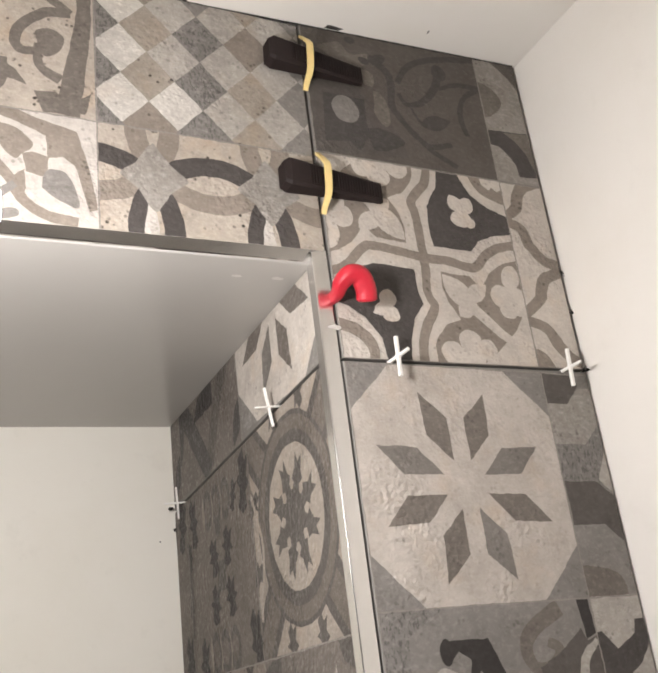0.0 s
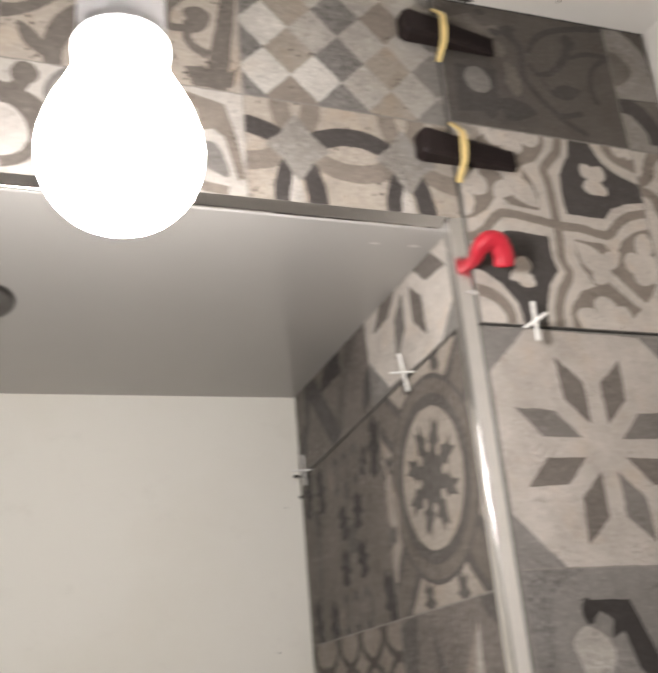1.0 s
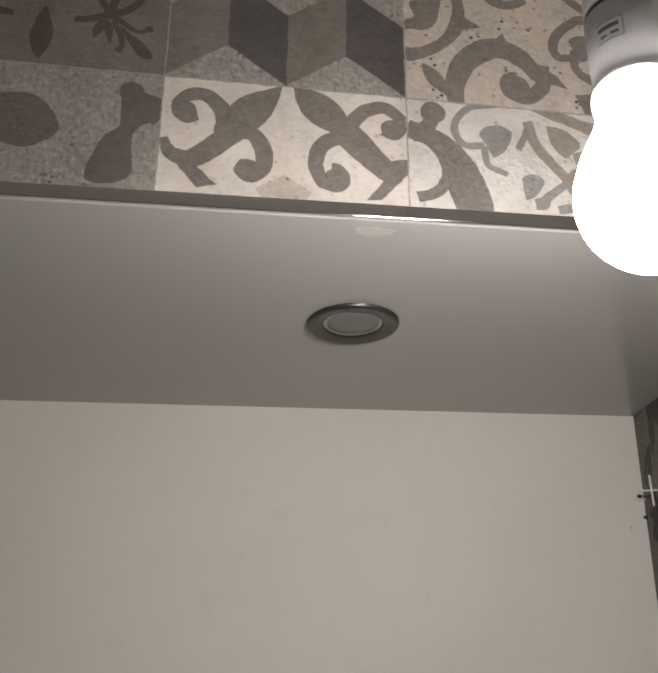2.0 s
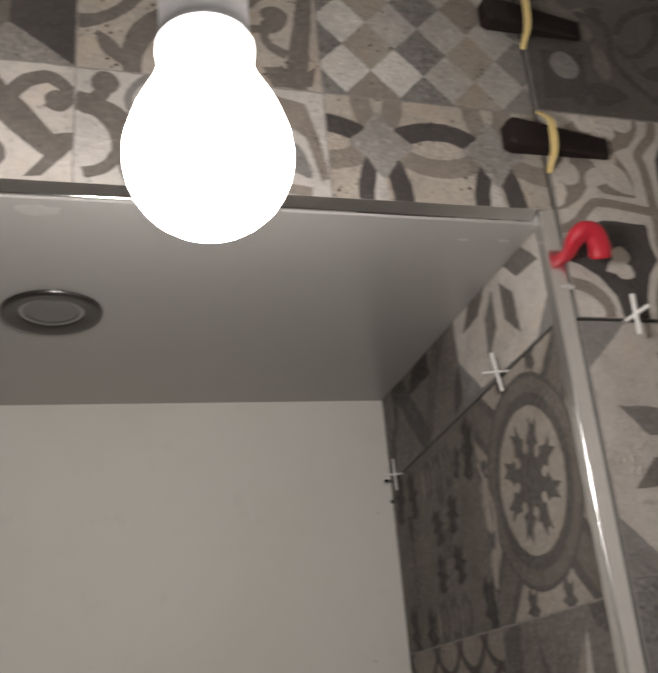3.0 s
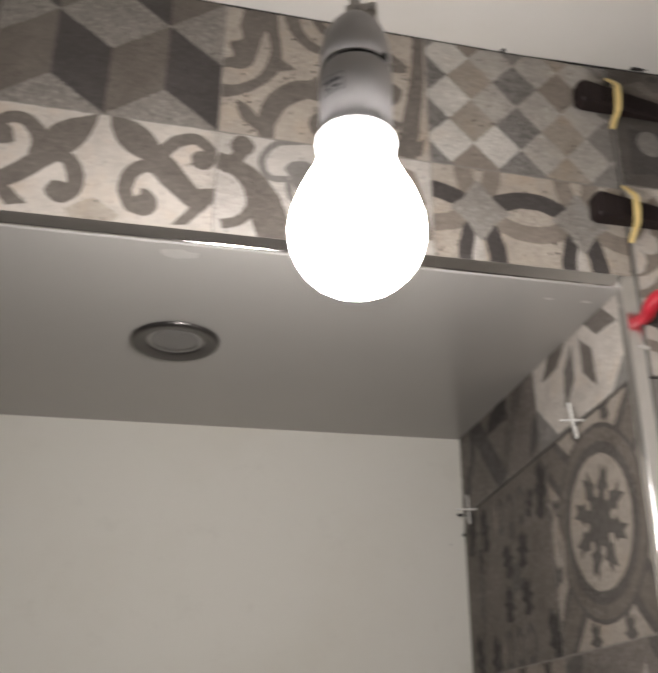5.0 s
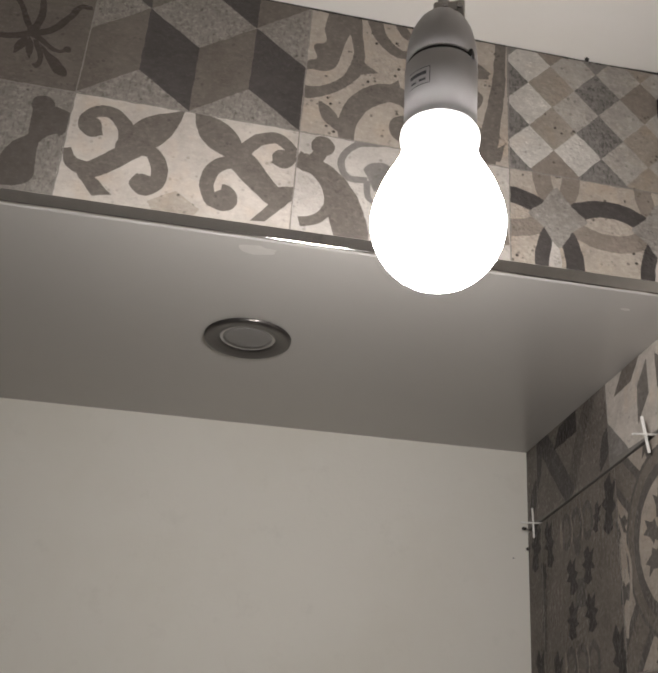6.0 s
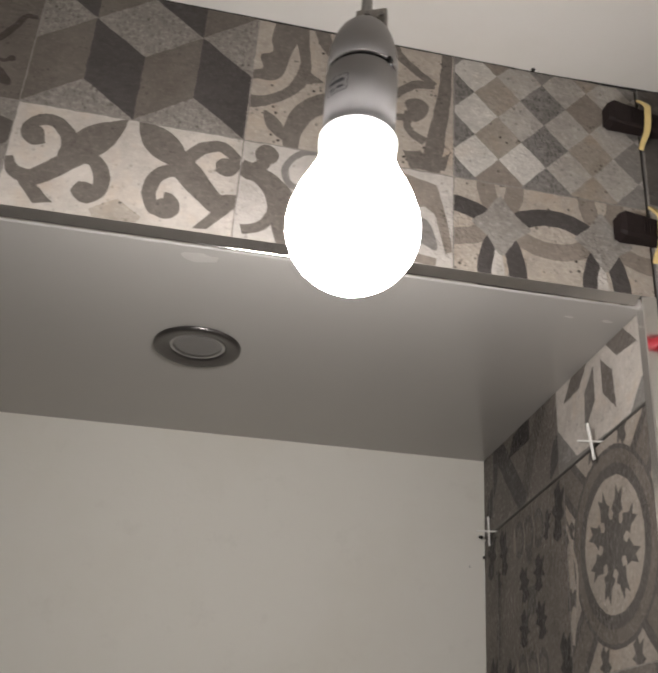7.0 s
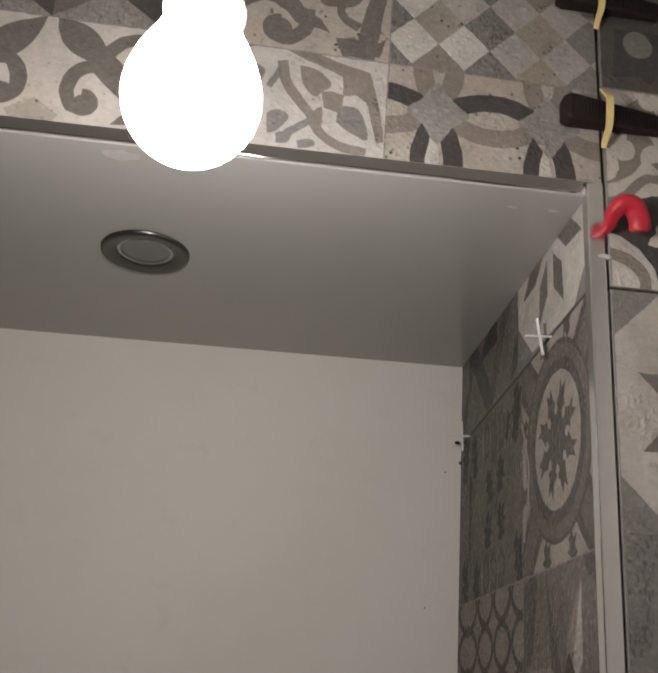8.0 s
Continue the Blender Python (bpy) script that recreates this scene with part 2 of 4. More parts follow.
def sweep(points, section, closed=True):
    """A body along a smooth line; section(s) gives (sideways, upwards) pairs at 0..1 along it, across the frame of (normal, binormal)."""
    bm = bmesh.new()
    rings = []
    n = len(points)
    for i, p in enumerate(points):
        t = (points[min(i + 1, n - 1)] - points[max(i - 1, 0)]).normalized()
        ref = Vector((0, 1, 0)) if abs(t.y) < 0.95 else Vector((1, 0, 0))
        a = t.cross(ref).normalized()
        b = a.cross(t).normalized()
        rings.append([bm.verts.new(p + a * u + b * v) for u, v in section(i / (n - 1))])
    for r, s in zip(rings, rings[1:]):
        k = len(r)
        for i in range(k):
            bm.faces.new((r[i], r[(i + 1) % k], s[(i + 1) % k], s[i]))
    bm.faces.new(rings[0][::-1])
    bm.faces.new(rings[-1])
    return bm


def smooth_line(ctrl, steps=8):
    """Catmull-Rom through the control points (tuples of any length)."""
    pts = [np.array(c, float) for c in ctrl]
    pts = [2 * pts[0] - pts[1], *pts, 2 * pts[-1] - pts[-2]]
    out = []
    for a, b, c, d in zip(pts, pts[1:], pts[2:], pts[3:]):
        for i in range(steps):
            t = i / steps
            out.append(0.5 * (2 * b + (c - a) * t + (2 * a - 5 * b + 4 * c - d) * t * t + (3 * b - a - 3 * c + d) * t ** 3))
    out.append(pts[-2])
    return out


# ---- printed ornament: flat shapes in the unit square of one field, u across and v up ----
def poly(col, *pts):
    return (col, [list(pts)])


def blob(col, *pts, steps=5):
    """A filled shape with a rounded outline through the points."""
    ring = [*pts[-2:], *pts, *pts[:2]]
    line = smooth_line(ring, steps)
    return (col, [[tuple(p) for p in line[2 * steps:-2 * steps - 1 + 0]]])


def oval(col, u, v, a, b=None, turn=0.0, n=28):
    b = a if b is None else b
    c, s = math.cos(radians(turn)), math.sin(radians(turn))
    return (col, [[(u + a * math.cos(k) * c - b * math.sin(k) * s, v + a * math.cos(k) * s + b * math.sin(k) * c)
                   for k in (2 * math.pi * i / n for i in range(n))]])


def band(col, ctrl, w0, w1=None, steps=7, bulge=0.0):
    """A brush stroke along a smooth line, its width going from w0 to w1, swollen in the middle by bulge."""
    w1 = w0 if w1 is None else w1
    line = smooth_line(ctrl, steps)
    n = len(line)
    left, right = [], []
    for i, p in enumerate(line):
        t = line[min(i + 1, n - 1)] - line[max(i - 1, 0)]
        t = t / (np.hypot(*t) + 1e-9)
        s = i / (n - 1)
        w = (w0 + (w1 - w0) * s + bulge * math.sin(math.pi * s)) / 2
        left.append((p[0] - t[1] * w, p[1] + t[0] * w))
        right.append((p[0] + t[1] * w, p[1] - t[0] * w))
    return (col, [[right[i], right[i + 1], left[i + 1], left[i]] for i in range(n - 1)])


def ring(col, u, v, r0, r1, a0=0, a1=360, n=40, squash=1.0):
    out = []
    for i in range(n):
        a, b = (radians(a0 + (a1 - a0) * k / n) for k in (i, i + 1))
        out.append([(u + r * math.cos(k), v + r * squash * math.sin(k)) for r, k in ((r0, a), (r1, a), (r1, b), (r0, b))])
    return (col, out)


def leaf(col, p, q, width, bend=0.0):
    """A pointed leaf from p to q."""
    p, q = np.array(p, float), np.array(q, float)
    d = q - p
    nrm = np.array((-d[1], d[0]))
    nrm = nrm / (np.hypot(*nrm) + 1e-9)
    pts = []
    for sign, order in ((1, range(0, 9)), (-1, range(8, 0, -1))):
        for i in order:
            s = i / 8
            c = p + d * s + nrm * (bend * math.sin(math.pi * s) + sign * width / 2 * math.sin(math.pi * s ** 0.85))
            pts.append((c[0], c[1]))
    return (col, [pts])


def moved(shapes, f):
    return [(c, [[f(*p) for p in pg] for pg in polys]) for c, polys in shapes]


def flipped(shapes, axis=0.5):
    return moved(shapes, lambda u, v: (2 * axis - u, v))


def turned(shapes, u0, v0):
    return moved(shapes, lambda u, v: (2 * u0 - u, 2 * v0 - v))


def field(col):
    return poly(col, (0, 0), (1, 0), (1, 1), (0, 1))


def star_field(u0=0.5, v0=0.5, first=22.5, reach=0.42, ground="cream"):
    """Eight stone rhombs round a point on a pale octagon."""
    k = 0.215
    out = [field("grey"), poly(ground, (k, 0), (1 - k, 0), (1, k), (1, 1 - k), (1 - k, 1), (k, 1), (0, 1 - k), (0, k))]
    for i in range(8):
        a = radians(first + 45 * i)
        at = lambda r, d: (u0 + r * math.cos(a + radians(d)), v0 + r * math.sin(a + radians(d)))
        out.append(poly("brown" if i % 3 else "dove", at(0.108, 0), at(0.262 if i % 2 else 0.29, -14.0), at(reach, 0), at(0.29 if i % 2 else 0.262, 14.0)))
    return out


def diamonds_field():
    out = [field("grey")]
    tones = {(1, 1): "white", (3, 1): "white", (5, 1): "pale", (7, 1): "pale", (1, 3): "white", (3, 3): "pale", (5, 3): "pale", (7, 3): "pale",
             (1, 5): "white", (3, 5): "pale", (5, 5): "pale", (7, 5): "pale", (0, 2): "ash", (2, 2): "sand", (4, 2): "ash", (6, 2): "sand", (8, 2): "grey",
             (0, 4): "ash", (2, 4): "sand", (4, 4): "ash", (6, 4): "tan", (8, 4): "grey", (0, 0): "ash", (2, 0): "tan", (4, 0): "ash", (6, 0): "sand",
             (8, 0): "grey", (0, 6): "grey", (2, 6): "tan", (4, 6): "grey", (6, 6): "sand", (8, 6): "grey", (9, 1): "pale", (9, 3): "pale", (9, 5): "pale"}
    h, g = 0.121, 0.131
    for (i, j), tone in tones.items():
        u, v = i * h - 0.012, j * g + 0.012
        out.append(poly(tone, (u - h, v), (u, v - g), (u + h, v), (u, v + g)))
    return out


def cubes_field():
    out = [field("grey")]
    for row in range(-1, 2):
        for col in range(-1, 3):
            u, v = col * 0.5 + (0.25 if row % 2 else 0.0), row * 0.555
            out.append(poly("dun", (u, v), (u + 0.25, v + 0.185), (u + 0.25, v + 0.555), (u, v + 0.37)))
            out.append(poly("slate", (u + 0.25, v + 0.185), (u + 0.5, v), (u + 0.5, v + 0.37), (u + 0.25, v + 0.555)))
            out.append(poly("rubble", (u, v), (u + 0.25, v - 0.185), (u + 0.5, v), (u + 0.25, v + 0.185)))
    return out


def rings_field():
    out = [field("beige")]
    for v, tone in ((1.01, "tan"), (0.01, "tan"), (0.51, "slate")):
        for u in (-0.02, 0.49, 1.0):
            out.append(ring(tone, u, v, 0.285, 0.375, squash=1.04))
    for u in (0.235, 0.745):
        for v in (0.51, 0.01):
            out.append(leaf("bone", (u - 0.02, v - 0.16), (u - 0.02, v + 0.16), 0.06))
    for u in (0.235, 0.745):
        for v in (0.26, 0.765):
            pts = []
            for k in range(16):
                r = (0.165, 0.118, 0.098, 0.11, 0.145, 0.11, 0.098, 0.118)[k % 8]
                a = radians(90 + 22.5 * k)
                pts.append((u + r * math.cos(a), v + r * math.sin(a)))
            out.append(blob("grit" if v > 0.5 else "grey", *pts))
    return out


def fleur_field():
    half = [leaf("brown", (0.24, 0.73), (0.487, 1.0), 0.155, 0.0),
            band("brown", [(0.265, 0.76), (0.24, 0.86), (0.17, 0.92), (0.09, 0.9), (0.068, 0.835), (0.105, 0.8), (0.148, 0.815)], 0.075, 0.045),
            oval("brown", 0.1, 0.835, 0.045),
            oval("brown", 0.275, 0.75, 0.062),
            band("brown", [(0.31, 0.755), (0.375, 0.745), (0.415, 0.68), (0.413, 0.6), (0.37, 0.555), (0.33, 0.58), (0.345, 0.62)], 0.06, 0.045, bulge=0.02),
            oval("brown", 0.355, 0.59, 0.04),
            band("brown", [(0.29, 0.75), (0.2, 0.66), (0.12, 0.6)], 0.10, 0.085),
            poly("brown", (-0.02, 0.70), (0.03, 0.69), (0.24, 0.5), (0.16, 0.48)),
            band("brown", [(0.02, 0.70), (0.05, 0.63), (0.15, 0.60)], 0.03, 0.09)]
    other = [leaf("brown", (0.53, 0.998), (0.80, 0.76), 0.15),
             band("brown", [(0.745, 0.785), (0.785, 0.865), (0.835, 0.915), (0.91, 0.935), (0.975, 0.885), (0.975, 0.835), (0.945, 0.805), (0.9, 0.82)], 0.07, 0.045),
             oval("brown", 0.935, 0.835, 0.042),
             band("brown", [(0.74, 0.78), (0.655, 0.73), (0.625, 0.645), (0.65, 0.56), (0.715, 0.535), (0.74, 0.575), (0.72, 0.615), (0.69, 0.62)], 0.07, 0.045),
             oval("brown", 0.7, 0.575, 0.04),
             band("brown", [(0.74, 0.80), (0.83, 0.71), (0.915, 0.625), (0.96, 0.61)], 0.13, 0.085),
             poly("brown", (0.90, 0.67), (1.01, 0.69), (1.02, 0.635), (0.89, 0.49), (0.83, 0.48), (0.9, 0.58))]
    return [field("cream"), *half, *other, poly("beige", (0.39, 0.5), (0.5, 0.57), (0.61, 0.5), (0.58, 0.44), (0.42, 0.44))]


def acanthus_field():
    out = [field("beige")]
    out += [blob("brown", (0.10, 0.80), (0.23, 0.80), (0.27, 0.6), (0.28, 0.46), (0.25, 0.36), (0.14, 0.25), (0.0, 0.2), (0.0, 0.40), (0.05, 0.44), (0.03, 0.52),
                 (0.09, 0.56), (0.07, 0.66)),
            blob("beige", (0.20, 0.63), (0.225, 0.5), (0.18, 0.36), (0.09, 0.285), (0.0, 0.27), (0.0, 0.36), (0.09, 0.37), (0.15, 0.42), (0.17, 0.52)),
            poly("brown", (0.26, 0.48), (0.35, 0.42), (0.24, 0.38)),
            leaf("brown", (0.08, 0.19), (0.195, 0.02), 0.07),
            band("brown", [(0.22, -0.02), (0.22, 0.1), (0.28, 0.23), (0.4, 0.31), (0.52, 0.27), (0.6, 0.17)], 0.07, 0.07, bulge=0.04),
            poly("brown", (0.36, 0.3), (0.45, 0.4), (0.48, 0.28)),
            band("brown", [(0.61, 0.24), (0.61, 0.13), (0.54, 0.06), (0.46, 0.08), (0.45, 0.14), (0.5, 0.17)], 0.08, 0.05),
            oval("brown", 0.495, 0.115, 0.055),
            poly("brown", (0.6, 0.25), (0.68, 0.19), (0.725, 0.12), (0.6, 0.16)),
            band("brown", [(0.3, 0.8), (0.36, 0.64), (0.46, 0.56), (0.57, 0.6)], 0.08, 0.04),
            band("brown", [(0.43, 0.78), (0.5, 0.68), (0.6, 0.7)], 0.06, 0.03),
            band("brown", [(0.97, 0.80), (0.955, 0.5), (0.925, 0.27), (0.885, 0.0)], 0.05, 0.10),
            poly("brown", (0.75, 0.1), (0.84, 0.11), (0.9, 0.06), (0.985, 0.13), (0.96, 0.02), (0.79, 0.0)),
            band("brown", [(0.9, 0.53), (0.8, 0.51), (0.70, 0.42), (0.675, 0.34), (0.7, 0.295), (0.76, 0.3)], 0.05, 0.04),
            blob("brown", (0.755, 0.40), (0.82, 0.43), (0.875, 0.39), (0.85, 0.31), (0.80, 0.28), (0.77, 0.32)),
            oval("beige", 0.82, 0.255, 0.02),
            band("brown", [(0.77, 0.34), (0.775, 0.23), (0.86, 0.17)], 0.035, 0.05),
            band("brown", [(0.66, 0.78), (0.74, 0.66), (0.9, 0.53)], 0.06, 0.04)]
    return out


def arabesque_field():
    out = [field("bone")]
    out += [oval("brown", 0.115, 0.935, 0.055),
            band("brown", [(0.0, 0.85), (0.06, 0.83), (0.115, 0.9)], 0.09, 0.06),
            band("brown", [(0.02, 0.85), (0.14, 0.77), (0.22, 0.65), (0.27, 0.5), (0.27, 0.4)], 0.08, 0.14, bulge=0.05),
            blob("bone", (-0.02, 0.74), (0.06, 0.78), (0.13, 0.7), (0.14, 0.6), (0.08, 0.55), (-0.02, 0.54)),
            band("brown", [(0.04, 0.52), (0.12, 0.55), (0.17, 0.62)], 0.05, 0.05),
            band("grey", [(0.4, 1.01), (0.27, 0.975), (0.205, 0.88), (0.24, 0.79), (0.33, 0.79)], 0.035),
            blob("grey", (0.31, 0.85), (0.38, 0.9), (0.45, 0.87), (0.42, 0.78), (0.35, 0.74)),
            band("grey", [(0.33, 0.79), (0.34, 0.7), (0.42, 0.66)], 0.03),
            # right half in paler stone: the bulb's glare put into the print
            poly("tan", (0.48, 1.02), (0.625, 1.02), (0.785, 0.96), (0.92, 0.93), (0.97, 0.755), (1.0, 0.575), (0.965, 0.56), (0.94, 0.67), (0.91, 0.765), (0.865, 0.8), (0.81, 0.785), (0.805, 0.725), (0.785, 0.695),
                 (0.725, 0.71), (0.71, 0.79), (0.75, 0.805), (0.805, 0.79), (0.8, 0.89), (0.74, 0.915), (0.64, 0.95)),
            blob("tan", (0.605, 0.92), (0.685, 0.905), (0.745, 0.855), (0.745, 0.82), (0.71, 0.79), (0.685, 0.765), (0.645, 0.79), (0.615, 0.845)),
            blob("grey", (0.785, 0.69), (0.81, 0.73), (0.87, 0.73), (0.91, 0.665), (0.925, 0.575), (0.875, 0.585), (0.82, 0.615), (0.78, 0.655)),
            band("tan", [(0.525, 0.935), (0.545, 0.835), (0.59, 0.76), (0.665, 0.67), (0.715, 0.58), (0.805, 0.525), (0.92, 0.505)], 0.05, 0.045),
            poly("tan", (0.665, 0.675), (0.72, 0.72), (0.725, 0.635), (0.71, 0.595)),
            blob("grey", (0.475, 0.645), (0.53, 0.67), (0.575, 0.645), (0.565, 0.61), (0.53, 0.565), (0.48, 0.55)),
            band("grey", [(0.685, 0.65), (0.615, 0.59), (0.57, 0.55)], 0.03, 0.04),
            blob("grey", (0.525, 0.55), (0.595, 0.565), (0.58, 0.51), (0.52, 0.505)), blob("grey", (0.62, 0.525), (0.685, 0.54), (0.695, 0.505), (0.615, 0.49)),
            band("grey", [(0.525, 0.925), (0.505, 0.85), (0.475, 0.785)], 0.03)]
    return out


def sprig_field():
    half = [band("umber", [(0.744, 0.56), (0.772, 0.459), (0.778, 0.374), (0.754, 0.281)], 0.022, 0.04),
            band("umber", [(0.62, 0.24), (0.685, 0.251), (0.754, 0.281), (0.843, 0.325), (0.906, 0.422), (0.936, 0.483), (0.99, 0.49)], 0.03, 0.02, bulge=0.012),
            band("umber", [(0.76, 0.28), (0.798, 0.26), (0.844, 0.222), (0.887, 0.204), (0.924, 0.221)], 0.035, 0.016),
            oval("umber", 0.922, 0.225, 0.018),
            blob("umber", (0.795, 0.235), (0.85, 0.19), (0.905, 0.15), (0.945, 0.10), (0.937, 0.07), (0.89, 0.085), (0.85, 0.14), (0.82, 0.19)),
            band("umber", [(0.78, 0.25), (0.787, 0.222), (0.816, 0.17), (0.818, 0.12), (0.80, 0.095)], 0.022, 0.026),
            leaf("umber", (0.75, 0.26), (0.774, 0.13), 0.035),
            leaf("umber", (0.74, 0.26), (0.70, 0.15), 0.045),
            band("umber", [(0.754, 0.29), (0.71, 0.37), (0.665, 0.46), (0.60, 0.50), (0.56, 0.46)], 0.03, 0.02),
            oval("umber", 0.57, 0.455, 0.022),
            band("umber", [(0.74, 0.56), (0.69, 0.64), (0.6, 0.66)], 0.024, 0.03)]
    return [field("dun"), *half, *flipped(half), leaf("umber", (0.5, 0.02), (0.5, 0.3), 0.09)]


def cloud_field():
    out = [field("rubble")]
    out += [blob("shade", (0.84, 0.9), (1.0, 0.88), (1.0, 0.78), (0.93, 0.7), (0.9, 0.5), (0.74, 0.48), (0.78, 0.66), (0.86, 0.76)),
            blob("rubble", (0.9, 0.7), (0.97, 0.76), (1.0, 0.64), (0.98, 0.5), (0.9, 0.52)),
            oval("shade", 0.88, 0.9, 0.05),
            blob("shade", (0.3, 0.8), (0.5, 0.85), (0.62, 0.7), (0.5, 0.6), (0.36, 0.65))]
    return out


def night_field():
    """Dark, low-contrast ornament."""
    line = "murk"
    out = [field("shade")]
    out += [poly("dusk", (0.0, 0.0), (0.5, 0.04), (0.47, 0.15), (0.4, 0.27), (0.3, 0.377), (0.2, 0.45), (0.0, 0.5)),
            blob("brown", (0.08, 0.6), (0.2, 0.66), (0.26, 0.6), (0.36, 0.62), (0.3, 0.53), (0.16, 0.55)),
            blob("brown", (0.31, 0.52), (0.37, 0.5), (0.36, 0.43), (0.31, 0.44)), blob("brown", (0.36, 0.4), (0.42, 0.36), (0.43, 0.24), (0.39, 0.2), (0.34, 0.3)),
            poly("murk", (0.06, 0.06), (0.29, 0.1), (0.3, 0.34), (0.08, 0.34)),
            oval("grey", 0.19, 0.262, 0.072, 0.078, 15),
            oval(line, 0.27, 0.685, 0.03, 0.02), oval(line, 0.41, 0.6, 0.05, 0.028, 30), oval(line, 0.33, 0.575, 0.03, 0.02, -20),
            band(line, [(0.505, 0.48), (0.588, 0.603), (0.755, 0.681), (1.01, 0.735)], 0.03, 0.04),
            band(line, [(0.36, 0.6), (0.42, 0.565), (0.466, 0.49), (0.451, 0.343), (0.485, 0.27), (0.554, 0.186), (0.637, 0.108), (0.77, 0.034)], 0.05, 0.028),
            band(line, [(0.76, 0.593), (0.721, 0.495), (0.642, 0.397), (0.544, 0.358), (0.495, 0.417)], 0.05, 0.022),
            oval(line, 0.765, 0.6, 0.045, 0.05),
            band(line, [(0.745, 0.495), (0.858, 0.544), (1.01, 0.549)], 0.022, 0.035),
            band(line, [(0.99, 0.539), (0.892, 0.471), (0.848, 0.348), (0.868, 0.235)], 0.03),
            leaf(line, (0.6, 0.25), (0.785, 0.305), 0.09), band(line, [(0.56, 0.34), (0.6, 0.27), (0.64, 0.245)], 0.015),
            band(line, [(0.554, 0.191), (0.627, 0.132), (0.765, 0.162)], 0.03),
            blob(line, (0.279, 0.162), (0.387, 0.181), (0.49, 0.127), (0.392, 0.064), (0.294, 0.064)),
            blob(line, (0.186, 0.128), (0.2, 0.07), (0.235, 0.04), (0.268, 0.09), (0.26, 0.14))]
    return out


def half_moon_field():
    out = [field("grit")]
    out += [poly("shade", (0.09, 0.77), (0.3, 0.77), (0.3, 0.56), (0.265, 0.578), (0.235, 0.63), (0.18, 0.695)),
            blob("brown", (-0.03, 0.585), (0.07, 0.58), (0.13, 0.5), (0.09, 0.425), (-0.03, 0.38)),
            poly("slate", (-0.03, 0.299), (0.3, 0.32), (0.3, 0.054), (0.147, 0.04), (0.14, 0.11), (0.1, 0.17), (0.05, 0.21), (-0.03, 0.222)),
            poly("brown", (0.1, 0.3), (0.3, 0.317), (0.3, 0.1), (0.25, 0.09), (0.21, 0.2), (0.16, 0.26))]
    return out


